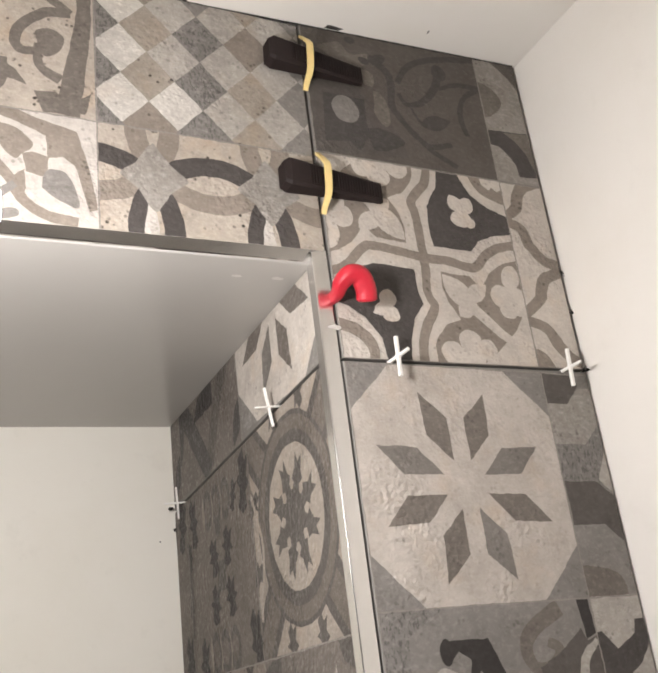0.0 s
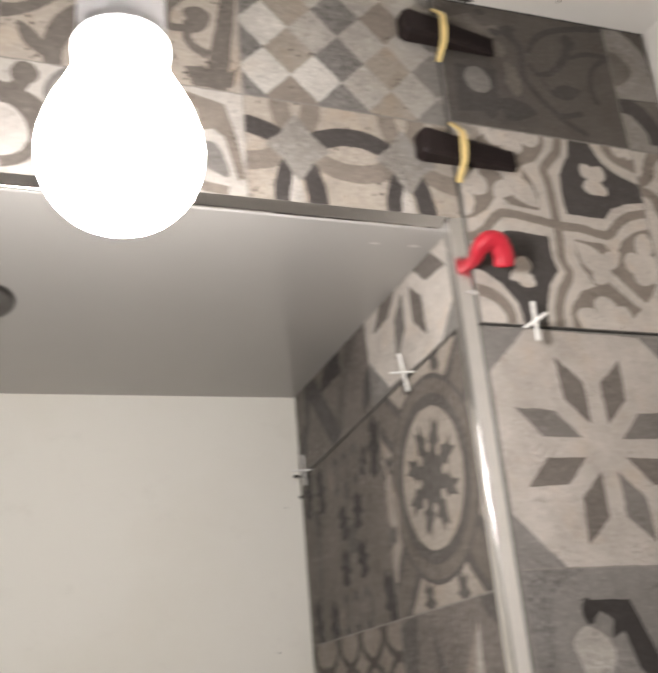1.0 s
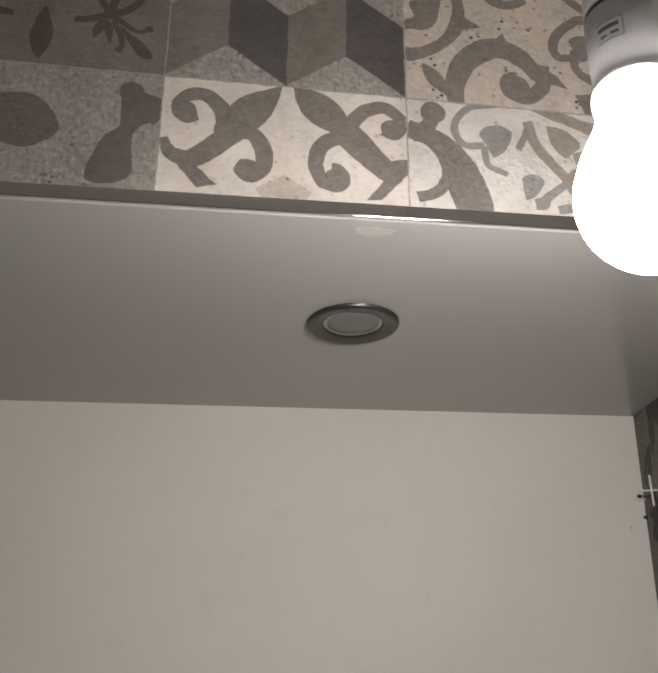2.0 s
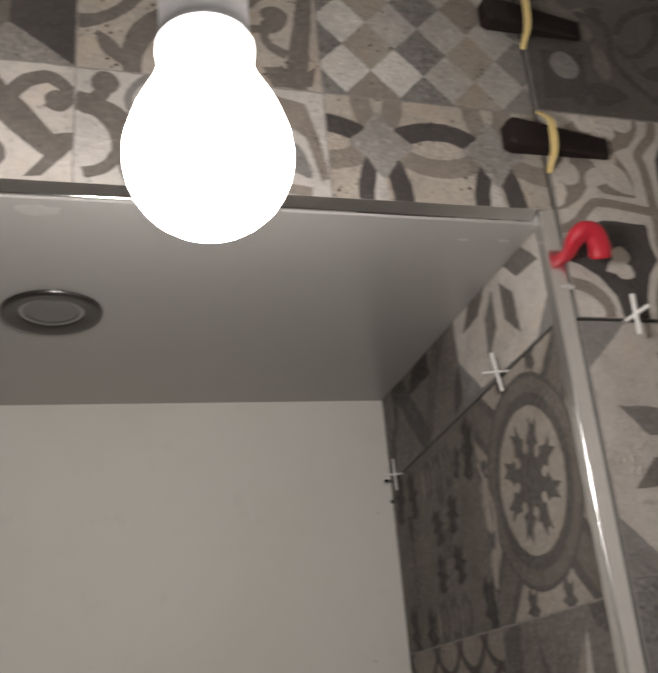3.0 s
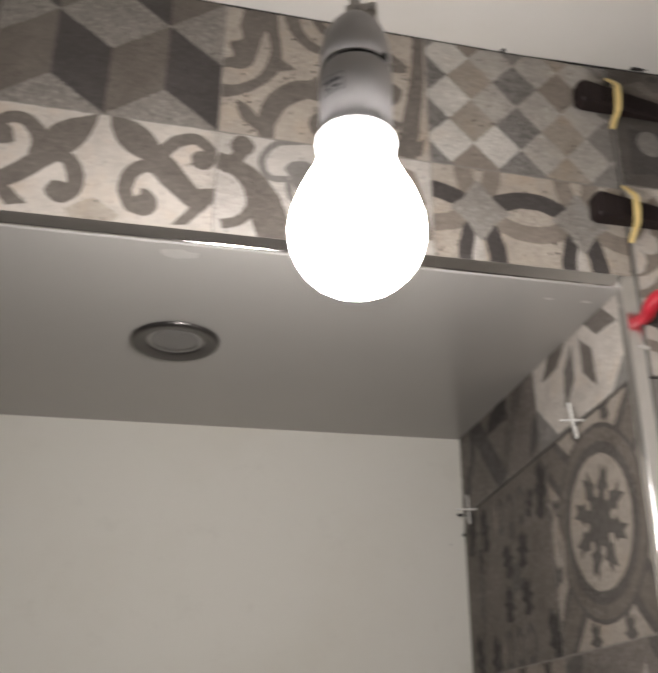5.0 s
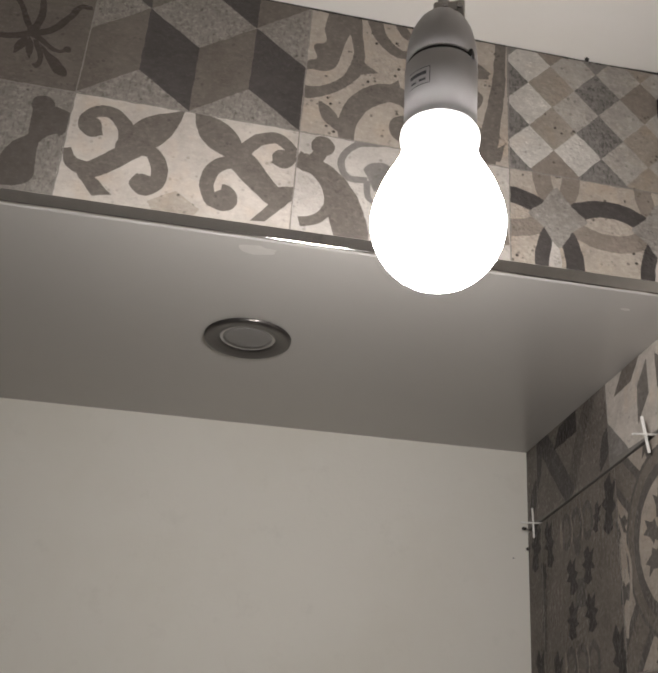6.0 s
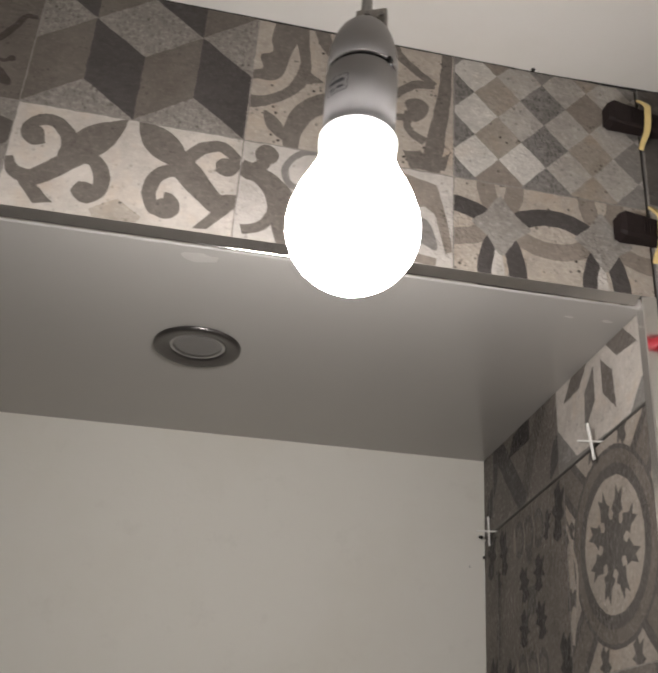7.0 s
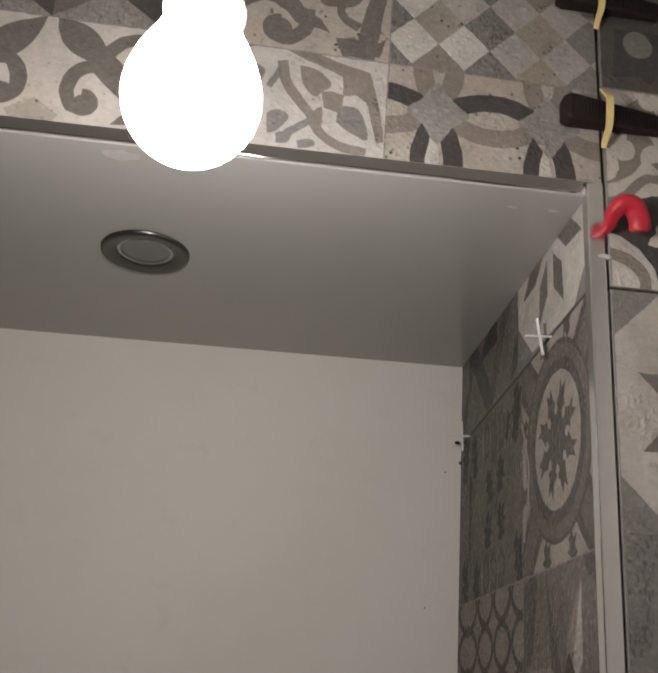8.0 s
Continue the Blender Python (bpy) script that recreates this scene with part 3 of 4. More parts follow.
def quatrefoil_field():
    """Two quarters of clover sprays and two dark shields round a scalloped cross."""
    quarter = [poly("tan", (0.559, 0.451), (0.711, 0.441), (0.77, 0.387), (0.838, 0.48), (0.92, 0.53), (1.03, 0.565), (1.0, 0.36), (0.975, 0.27), (0.926, 0.19), (0.8, 0.075), (0.716, 0.015), (0.70, -0.04),
                    (0.462, -0.04), (0.466, 0.083), (0.49, 0.13), (0.54, 0.185), (0.623, 0.221), (0.578, 0.289), (0.554, 0.373)),
               oval("cream", 0.945, 0.455, 0.05, 0.07, -20), oval("cream", 0.872, 0.352, 0.058), oval("cream", 0.955, 0.335, 0.075), oval("cream", 0.9, 0.283, 0.05, 0.04),
               oval("cream", 0.548, 0.052, 0.058), oval("cream", 0.652, 0.112, 0.062, 0.056), oval("cream", 0.738, 0.075, 0.05, 0.055), poly("cream", (0.56, -0.04), (0.57, 0.08), (0.73, 0.08), (0.70, -0.04)),
               leaf("cream", (0.562, 0.437), (0.74, 0.24), 0.12), leaf("cream", (0.795, 0.405), (0.66, 0.3), 0.085), leaf("cream", (0.62, 0.235), (0.71, 0.31), 0.08),
               band("cream", [(0.69, 0.29), (0.79, 0.2), (0.875, 0.128)], 0.06, 0.045)]
    cross = [band("tan", [(0.583, 1.03), (0.554, 0.917), (0.466, 0.809), (0.475, 0.716), (0.48, 0.505), (0.471, 0.333), (0.495, 0.265), (0.436, 0.172), (0.402, 0.078), (0.392, -0.03)], 0.046),
             band("tan", [(-0.054, 0.387), (0.064, 0.422), (0.167, 0.525), (0.235, 0.544), (0.426, 0.52), (0.48, 0.52)], 0.044),
             band("tan", [(0.48, 0.51), (0.6, 0.51), (0.745, 0.49), (0.838, 0.569), (0.92, 0.615), (1.03, 0.64)], 0.046)]
    shields = [poly("slate", (0.637, 1.03), (0.618, 0.912), (0.544, 0.789), (0.539, 0.681), (0.544, 0.578), (0.75, 0.574), (0.804, 0.637), (0.887, 0.672), (1.01, 0.695), (1.01, 0.79), (0.892, 0.828), (0.804, 0.892),
                    (0.76, 0.98), (0.745, 1.03)),
               leaf("cream", (0.685, 0.875), (0.735, 0.77), 0.085), leaf("cream", (0.797, 0.865), (0.73, 0.77), 0.085), oval("cream", 0.73, 0.745, 0.06, 0.045, 10), oval("cream", 0.775, 0.73, 0.03),
               poly("slate", (0.0, 0.262), (0.04, 0.33), (0.08, 0.40), (0.206, 0.456), (0.417, 0.446), (0.417, 0.328), (0.436, 0.275), (0.373, 0.196), (0.343, 0.093), (0.328, -0.03), (0.221, -0.03), (0.2, 0.09), (0.137, 0.186),
                    (0.059, 0.235), (-0.02, 0.255)),
               oval("cream", 0.258, 0.288, 0.042, 0.045), oval("cream", 0.245, 0.25, 0.035), oval("cream", 0.263, 0.215, 0.042, 0.04), leaf("cream", (0.25, 0.25), (0.175, 0.215), 0.06)]
    corners = [band("tan", [(0.82, 1.05), (0.86, 0.955), (0.926, 0.905), (1.02, 0.88)], 0.05), poly("tan", (0.87, 1.03), (0.89, 0.965), (0.925, 0.93), (0.945, 0.95), (0.975, 0.93), (1.02, 0.96), (1.02, 0.9), (0.9, 0.9), (0.84, 0.98)),
               band("tan", [(-0.03, 0.157), (0.083, 0.127), (0.147, 0.059), (0.152, -0.03)], 0.06, 0.05)]
    return [field("cream"), *quarter, *turned(quarter, 0.48, 0.515), *cross, *shields, *corners]


def lattice_field():
    """Scalloped lines that meet along the edge of the field."""
    out = [field("cream")]
    for pts in ([(0.3, 1.04), (0.2, 1.01), (0.14, 0.985), (0.098, 0.926), (0.074, 0.858), (-0.02, 0.779)], [(-0.025, 0.77), (0.074, 0.74), (0.108, 0.647), (0.186, 0.569), (0.3, 0.55)],
                [(0.3, 0.53), (0.167, 0.48), (0.12, 0.42), (0.098, 0.36), (-0.005, 0.275)], [(-0.01, 0.245), (0.098, 0.211), (0.152, 0.127), (0.22, 0.06), (0.3, 0.04)]):
        out.append(band("tan", pts, 0.05, 0.05, bulge=0.015))
    for u, v in ((0.085, 0.885), (0.125, 0.63), (0.11, 0.38), (0.145, 0.14)):
        out.append(oval("tan", u, v, 0.034))
    out.append(oval("tan", 0.0, 0.0, 0.1))
    return out


def medallion_field():
    u, v = 0.51, 0.5
    out = [field("fawn")]
    for su, sv in ((-0.05, -0.09), (1.06, -0.05), (-0.05, 1.02), (1.07, 1.0)):
        end = np.array((su, sv), float)
        mid = np.array((u, v)) * 0.45 + end * 0.55
        out += [band("dusk", [(u, v), tuple(mid), tuple(end)], 0.24, 0.2), band("dun", [(u, v), tuple(mid), tuple(end)], 0.13, 0.12)]
    for a in (0, 90, 180, 270):
        for s in (-1, 1):
            c, d = math.cos(radians(a + 18 * s)), math.sin(radians(a + 18 * s))
            out.append(plume("dusk", u + 0.5 * c, v + 0.5 * d, 0.17, a + 90, 1.2))
    out += [oval("dusk", u, v, 0.425, n=48), oval("dun", u, v, 0.405, n=48), oval("dusk", u, v, 0.345, n=48), oval("fawn", u, v, 0.29, n=48)]
    for i in range(8):
        a = radians(22.5 + 45 * i)
        c, d = math.cos(a), math.sin(a)
        at = lambda r, o: (u + r * c - o * d, v + r * d + o * c)
        out.append(poly("dusk", at(0.07, -0.035), at(0.13, -0.03), at(0.14, -0.055), at(0.19, -0.03), at(0.25, -0.035), at(0.215, 0.0), at(0.25, 0.03), at(0.18, 0.035),
                        at(0.155, 0.055), at(0.13, 0.025), at(0.07, 0.035)))
    out += [oval("dusk", u, v, 0.105, n=24), band("fawn", [(1.0, 0.7), (0.9, 0.44), (0.98, 0.15)], 0.025), band("fawn", [(0.02, 0.66), (0.09, 0.46), (0.0, 0.28)], 0.025)]
    return out


def plume(col, u, v, size, turn, wide=1.0):
    """A ragged, deeply notched leaf."""
    c, d = math.cos(radians(turn)), math.sin(radians(turn))
    pts = ((0.0, -0.5), (0.2, -0.42), (0.12, -0.12), (0.3, 0.0), (0.14, 0.1), (0.22, 0.32), (0.02, 0.5), (-0.06, 0.3), (-0.24, 0.42), (-0.14, 0.08), (-0.28, -0.06), (-0.12, -0.16), (-0.18, -0.4))
    return poly(col, *((u + size * (wide * a * c - b * d), v + size * (wide * a * d + b * c)) for a, b in pts))


def tapestry_field():
    """A shady panel with four dark flecks round its middle, ragged plumes and faint loops along its borders."""
    out = [field("dun")]
    out.append(poly("dusk", (0.40, 0.36), (0.58, 0.36), (0.54, 0.43), (0.58, 0.5), (0.40, 0.5), (0.43, 0.43)))
    for u, v, t in ((0.585, 0.53, -10), (0.375, 0.55, 8), (0.365, 0.32, -8), (0.6, 0.31, 10)):
        out.append(plume("soot", u, v, 0.19, t, 1.5))
    for u, v, t, size in ((0.89, 0.76, -8, 0.27), (0.09, 0.79, 12, 0.3), (0.065, 0.08, -10, 0.3), (0.83, 0.05, 8, 0.28), (0.24, 0.76, 20, 0.16), (0.98, 0.6, 0, 0.16)):
        out.append(plume("soot", u, v, size, t, 1.0))
    for v in (0.77, 0.09):
        for u in (0.36, 0.5, 0.64):
            out += [ring("dusk", u, v, 0.045, 0.075, n=20, squash=1.35), leaf("tan", (u + 0.07, v - 0.09), (u + 0.07, v + 0.09), 0.04)]
        out.append(leaf("dusk", (0.5, v - 0.16), (0.5, v - 0.06), 0.09))
    out += [band("murk", [(0.0, 0.68), (-0.02, 0.5), (0.0, 0.3)], 0.05), band("dusk", [(1.02, 0.6), (1.0, 0.4), (1.02, 0.2)], 0.08)]
    return out


def shade_leaf_field():
    """Crossed dark bands with a dark lozenge."""
    return [field("brown"),
            band("shade", [(0.02, 0.58), (0.195, 0.5), (0.35, 0.31), (0.495, 0.055)], 0.12, 0.12),
            band("murk", [(1.23, 0.44), (0.95, 0.5), (0.72, 0.26), (0.5, 0.0)], 0.16, 0.14),
            band("murk", [(0.95, 0.5), (1.0, 0.3), (1.15, 0.1)], 0.12, 0.16),
            poly("soot", (0.395, 0.515), (0.39, 0.365), (0.725, 0.355), (0.635, 0.48)),
            leaf("murk", (-0.03, 0.27), (0.125, 0.03), 0.12)]


def compass_field(u0=0.45, v0=0.45):
    out = [field("brown")]
    tones = ("pale", "dusk", "tan", "brown")
    for i in range(8):
        a = radians(45 * i + 20)
        r = 0.58 if i % 2 else 0.5
        tip = (u0 + r * math.cos(a), v0 + r * math.sin(a))
        for s in (-1, 1):
            b = a + s * radians(22.5)
            q = (u0 + 0.25 * math.cos(b), v0 + 0.25 * math.sin(b))
            pts = [(u0, v0), q, tip] if s < 0 else [(u0, v0), tip, q]
            out.append(poly(tones[(i + (s > 0) * 2) % 4], *pts))
    out += [poly("dusk", (-0.1, 0.8), (0.05, 1.02), (0.25, 1.02), (0.2, 0.92)), poly("umber", (0.43, 0.67), (0.22, 0.4), (0.6, 0.42)),
            poly("dusk", (0.8, 1.02), (1.02, 0.95), (1.02, 0.6), (0.88, 0.68))]
    return out


def scale_field():
    """Interlaced wavy lines that leave rounded loops."""
    out = [field("tan")]
    for k in range(-1, 5):
        for s in (-1, 1):
            pts = []
            for j in range(44):
                w = math.sin(math.pi * j / 8.0)
                pts.append((k * 0.3 + s * 0.135 * math.copysign(abs(w) ** 0.7, w) + 0.05, 1.06 - j * 0.0262))
            out.append(band("umber", pts, 0.036, steps=2))
    return out


def octagon_chain_field():
    out = [field("grey")]
    out += [poly("grit", (-0.02, 0.85), (0.12, 0.85), (0.2, 0.93), (0.42, 0.93), (0.42, 0.74), (0.3, 0.74), (0.17, 0.66), (-0.02, 0.66)),
            poly("dusk", (-0.02, 1.02), (-0.02, 0.85), (0.12, 0.85), (0.2, 0.94), (0.2, 1.02)),
            poly("ash", (-0.02, 0.66), (0.17, 0.66), (0.3, 0.78), (0.42, 0.78), (0.42, 0.52), (0.32, 0.4), (0.19, 0.49), (-0.02, 0.49)),
            poly("dusk", (-0.02, 0.49), (0.19, 0.49), (0.34, 0.36), (0.42, 0.36), (0.42, 0.12), (0.34, 0.16), (0.18, 0.30), (-0.02, 0.30)),
            poly("pale", (0.2, 0.5), (0.32, 0.72), (0.42, 0.72), (0.42, 0.4), (0.34, 0.37)),
            blob("brown", (-0.02, 0.11), (0.1, 0.12), (0.2, 0.08), (0.22, 0.0), (0.16, -0.06), (-0.02, -0.06))]
    return out


def flourish_field():
    """Dark ground, a near-black hook and a grey scroll."""
    out = [field("grey")]
    out += [poly("ash", (0.0, 1.0), (0.3, 1.0), (0.12, 0.9), (0.1, 0.6), (0, 0.5)),
            poly("soot", (0.27, 0.875), (0.47, 0.875), (0.56, 0.66), (0.58, 0.5), (0.46, 0.62), (0.42, 0.76), (0.36, 0.73), (0.38, 0.8), (0.33, 0.835), (0.285, 0.8)),
            oval("soot", 0.275, 0.835, 0.028, 0.05),
            band("soot", [(0.3, 0.5), (0.42, 0.56), (0.56, 0.52), (0.66, 0.4)], 0.08, 0.04),
            band("brown", [(0.84, 0.97), (0.7, 0.9), (0.64, 0.83), (0.67, 0.75), (0.76, 0.75), (0.8, 0.81), (0.75, 0.84)], 0.07, 0.04),
            poly("soot", (0.93, 1.0), (0.99, 1.0), (1.0, 0.86), (0.95, 0.84)),
            band("dusk", [(0.7, 0.72), (0.82, 0.76), (0.95, 0.84)], 0.06, 0.1),
            poly("dusk", (0.8, 0.78), (1.0, 0.85), (1.0, 0.5), (0.8, 0.5)),
            band("pale", [(0.88, 0.62), (0.92, 0.76), (1.0, 0.83)], 0.05, 0.03),
            blob("pale", (0.18, 0.72), (0.26, 0.78), (0.36, 0.7), (0.32, 0.6), (0.2, 0.6))]
    return out


def jagged_field():
    out = [field("pale")]
    out += [poly("slate", (-0.02, 0.86), (0.03, 0.86), (0.1, 0.79), (0.2, 0.84), (0.22, 0.9), (0.42, 0.9), (0.42, 0.8), (0.27, 0.8), (0.2, 0.72), (0.09, 0.66), (0.0, 0.5), (-0.02, 0.5))]
    return out


# ---- tiles ----
SLOT = {k: i for i, k in enumerate(STONE)}


def clip(pg, planes):
    """The part of a polygon where k + m * a + n * b >= 0 for every plane (k, m, n)."""
    for k, m, n in planes:
        out = []
        for i, p in enumerate(pg):
            q = pg[i - 1]
            dp, dq = k + m * p[0] + n * p[1], k + m * q[0] + n * q[1]
            if (dp >= 0) != (dq >= 0):
                s = dq / (dq - dp)
                out.append((q[0] + (p[0] - q[0]) * s, q[1] + (p[1] - q[1]) * s))
            if dp >= 0:
                out.append(p)
        pg = out
        if len(pg) < 3:
            return []
    clean = [p for i, p in enumerate(pg) if math.dist(p, pg[i - 1]) > 1e-6]
    return clean if len(clean) > 2 else []


def area(pg):
    return sum(pg[i - 1][0] * pg[i][1] - pg[i][0] * pg[i - 1][1] for i in range(len(pg))) / 2


def worn(pg, step=0.0024, amount=0.0007):
    """Breaks long edges up and shakes them, as the print imitates worn inlay."""
    out = []
    for i, q in enumerate(pg):
        p = pg[i - 1]
        n = max(1, int(math.dist(p, q) / step))
        out += [(p[0] + (q[0] - p[0]) * k / n, p[1] + (q[1] - p[1]) * k / n) for k in range(n)]
    res = []
    for a, b in out:
        c = noise.noise_vector(Vector((a * 190, b * 190, 1.7))) * amount + noise.noise_vector(Vector((a * 60, b * 60, 8.1))) * amount
        res.append((a + c.x, b + c.y))
    return res


def tile(parent, rect, fields, place, thick=0.009):
    """One porcelain slab with bevelled arrises, a0..a1 across; its lower and upper edges are lines (height at 0, slope).
    fields: (a, b, shapes[, size]) of its printed squares; place(a, b, out) gives the world."""
    a0, a1, (low, low_slope), (top, top_slope) = rect
    e = 0.0007
    bm = bmesh.new()
    loops = []
    for inset, out in ((0, -thick), (0, -e), (e, 0)):
        corners = []
        for a, edge in ((a0 + inset, 0), (a1 - inset, 0), (a1 - inset, 1), (a0 + inset, 1)):
            corners.append((a, top + top_slope * a - inset) if edge else (a, low + low_slope * a + inset))
        loops.append([bm.verts.new(place(a, b, out)) for a, b in corners])
    for r, s in zip(loops, loops[1:]):
        for i in range(4):
            bm.faces.new((r[i], r[(i + 1) % 4], s[(i + 1) % 4], s[i]))
    bm.faces.new(loops[0][::-1])
    bm.faces.new(loops[2])
    slab = part("tile", bm, TILE_BODY, parent)
    for fa, fb, shapes, *size in fields:
        w, h = size[0] if size else (CELL, CELL)
        planes = [(-max(a0 + e, fa), 1, 0), (min(a1 - e, fa + w), -1, 0), (-fb, 0, 1), (fb + h, 0, -1), (-low - e, -low_slope, 1), (top - e, top_slope, -1)]
        shapes = [*shapes, poly("line", (0, 0), (0.007, 0), (0.007, 1), (0, 1)), poly("line", (0.007, 0.993), (1, 0.993), (1, 1), (0.007, 1))]
        bm = bmesh.new()
        for k, (col, polys) in enumerate(shapes):
            for pg in polys:
                pg = clip(worn([(fa + u * w, fb + v * h) for u, v in pg]) if k else [(fa + u * w, fb + v * h) for u, v in pg], planes)
                if not pg or abs(area(pg)) < 1e-9:
                    continue
                pg = pg if area(pg) > 0 else pg[::-1]
                f = bm.faces.new([bm.verts.new(place(a, b, 0.00006 + 0.000016 * k)) for a, b in pg])
                f.material_index = SLOT[col]
        if bm.faces:
            part("printed_field", bm, list(STONE.values()), slab)
        else:
            bm.free()
    return slab


def on_front(a, b, out):
    return (a, -out, b)


def on_side(a, b, out):
    return (SIDE - out, a, b)


# ---- structure ----
def structure(name, bm, mat, label, category="wall"):
    return tagged(link_mesh(name, bm, mat), label, category, kind="structure")


floor = structure("floor", box((WEST - 0.1, SOUTH - 0.1, -0.1), (EAST + 0.1, BACK + 0.1, 0.0)), FLOOR_MAT, "grey screed floor of a small room under renovation", "floor")


def sheet(xs, ys, low, high):
    """A slab between two uneven surfaces low(x, y) and high(x, y)."""
    bm = bmesh.new()
    under = [[bm.verts.new((x, y, low(x, y))) for y in ys] for x in xs]
    over = [[bm.verts.new((x, y, high(x, y))) for y in ys] for x in xs]
    nx, ny = len(xs), len(ys)
    for i in range(nx - 1):
        for j in range(ny - 1):
            bm.faces.new((under[i][j], under[i][j + 1], under[i + 1][j + 1], under[i + 1][j]))
            bm.faces.new((over[i][j], over[i + 1][j], over[i + 1][j + 1], over[i][j + 1]))
    for i in range(nx - 1):
        bm.faces.new((under[i][0], under[i + 1][0], over[i + 1][0], over[i][0]))
        bm.faces.new((under[i + 1][-1], under[i][-1], over[i][-1], over[i + 1][-1]))
    for j in range(ny - 1):
        bm.faces.new((under[0][j + 1], under[0][j], over[0][j], over[0][j + 1]))
        bm.faces.new((under[-1][j], under[-1][j + 1], over[-1][j + 1], over[-1][j]))
    return bm


ceiling = structure("ceiling", sheet([WEST - 0.1, -0.16, -0.1, -0.04, EAST + 0.1], [SOUTH - 0.1, 0.0125], lambda x, y: ceil_at(x), lambda x, y: CEIL + 0.09),
                    CEILING_PAINT, "white painted ceiling with faint smudges", "ceiling")
wall_east = structure("wall_east", box((EAST, SOUTH - 0.1, 0.0), (EAST + 0.1, BACK + 0.1, CEIL + 0.05)), WALL_PAINT, "white painted plaster wall beside the tiles")
# unseen walls that close the room, coated dark to cut bounced light
wall_west = structure("wall_west", box((WEST - 0.1, SOUTH - 0.1, 0.0), (WEST, BACK + 0.1, CEIL)), DIMMING_COAT, "unseen plain side wall, coloured dark grey to cut bounced light")
wall_south = structure("wall_south", box((WEST, SOUTH - 0.1, 0.0), (EAST, SOUTH, CEIL)), DIMMING_COAT, "unseen plain wall across the room, coloured dark grey to cut bounced light")
bm = box((WEST, BACK, 0.0), (EAST, BACK + 0.1, CEIL))
for v in bm.verts:
    v.co.y += back_at(v.co.x) - BACK
wall_niche_back = structure("wall_niche_back", bm, BACK_PAINT, "white skimmed back wall of the niche with faint smudges")
wall_header = structure("wall_header", box((WEST, 0.0125, SOFFIT + 0.0175), (EAST - 0.003, BACK + 0.02, CEIL)), ADHESIVE, "tiled wall above the niche opening on dark adhesive")
wall_pier = structure("wall_pier", box((-0.0045, 0.0125, 0.0), (EAST - 0.003, BACK, SOFFIT + 0.017)), ADHESIVE, "tiled pier between the niche and the painted wall")

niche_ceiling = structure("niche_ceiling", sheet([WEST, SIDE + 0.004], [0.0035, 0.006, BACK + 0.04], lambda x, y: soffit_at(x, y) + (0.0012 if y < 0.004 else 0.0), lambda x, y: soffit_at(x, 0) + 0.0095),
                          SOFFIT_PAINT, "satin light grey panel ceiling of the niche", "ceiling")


def on_slope(bm):
    """Lets a level bar follow the front edge of the niche ceiling."""
    for v in bm.verts:
        v.co.z += soffit_at(v.co.x, 0) - SOFFIT
    return bm


# horizontal edge trim: one polished flat bar that leans back a little, mitred against the upright one
bm = bmesh.new()
for v in add_box(bm, (WEST, -0.0012, SOFFIT + 0.0004), (-0.0181, 0.0033, SOFFIT + 0.0114), 0.0005, segments=2):
    below = SOFFIT + 0.0114 - v.co.z
    if v.co.x > -0.1:
        v.co.x -= below * 0.65
    if v.co.y < 0.0:
        v.co.y += below * 0.14
trim_header = structure("trim_header", on_slope(bm), CHROME, "polished metal edge trim along the top of the niche", "trim")
# upright edge trim: an L profile, mitred at the top
bm = bmesh.new()
for v in add_box(bm, (-0.0178, -0.0012, 0.0), (-0.0028, 0.011, SOFFIT + 0.0170), 0.0011, segments=3):
    if v.co.z > 1.0:
        v.co.z -= max(0.0, -0.0045 - v.co.x) * 0.2
trim_pier = structure("trim_pier", bm, ALU, "satin silver corner trim up the edge of the niche", "trim")

# ---- things: the bulb on its cable ----
BX, BY = -0.3435, -0.267


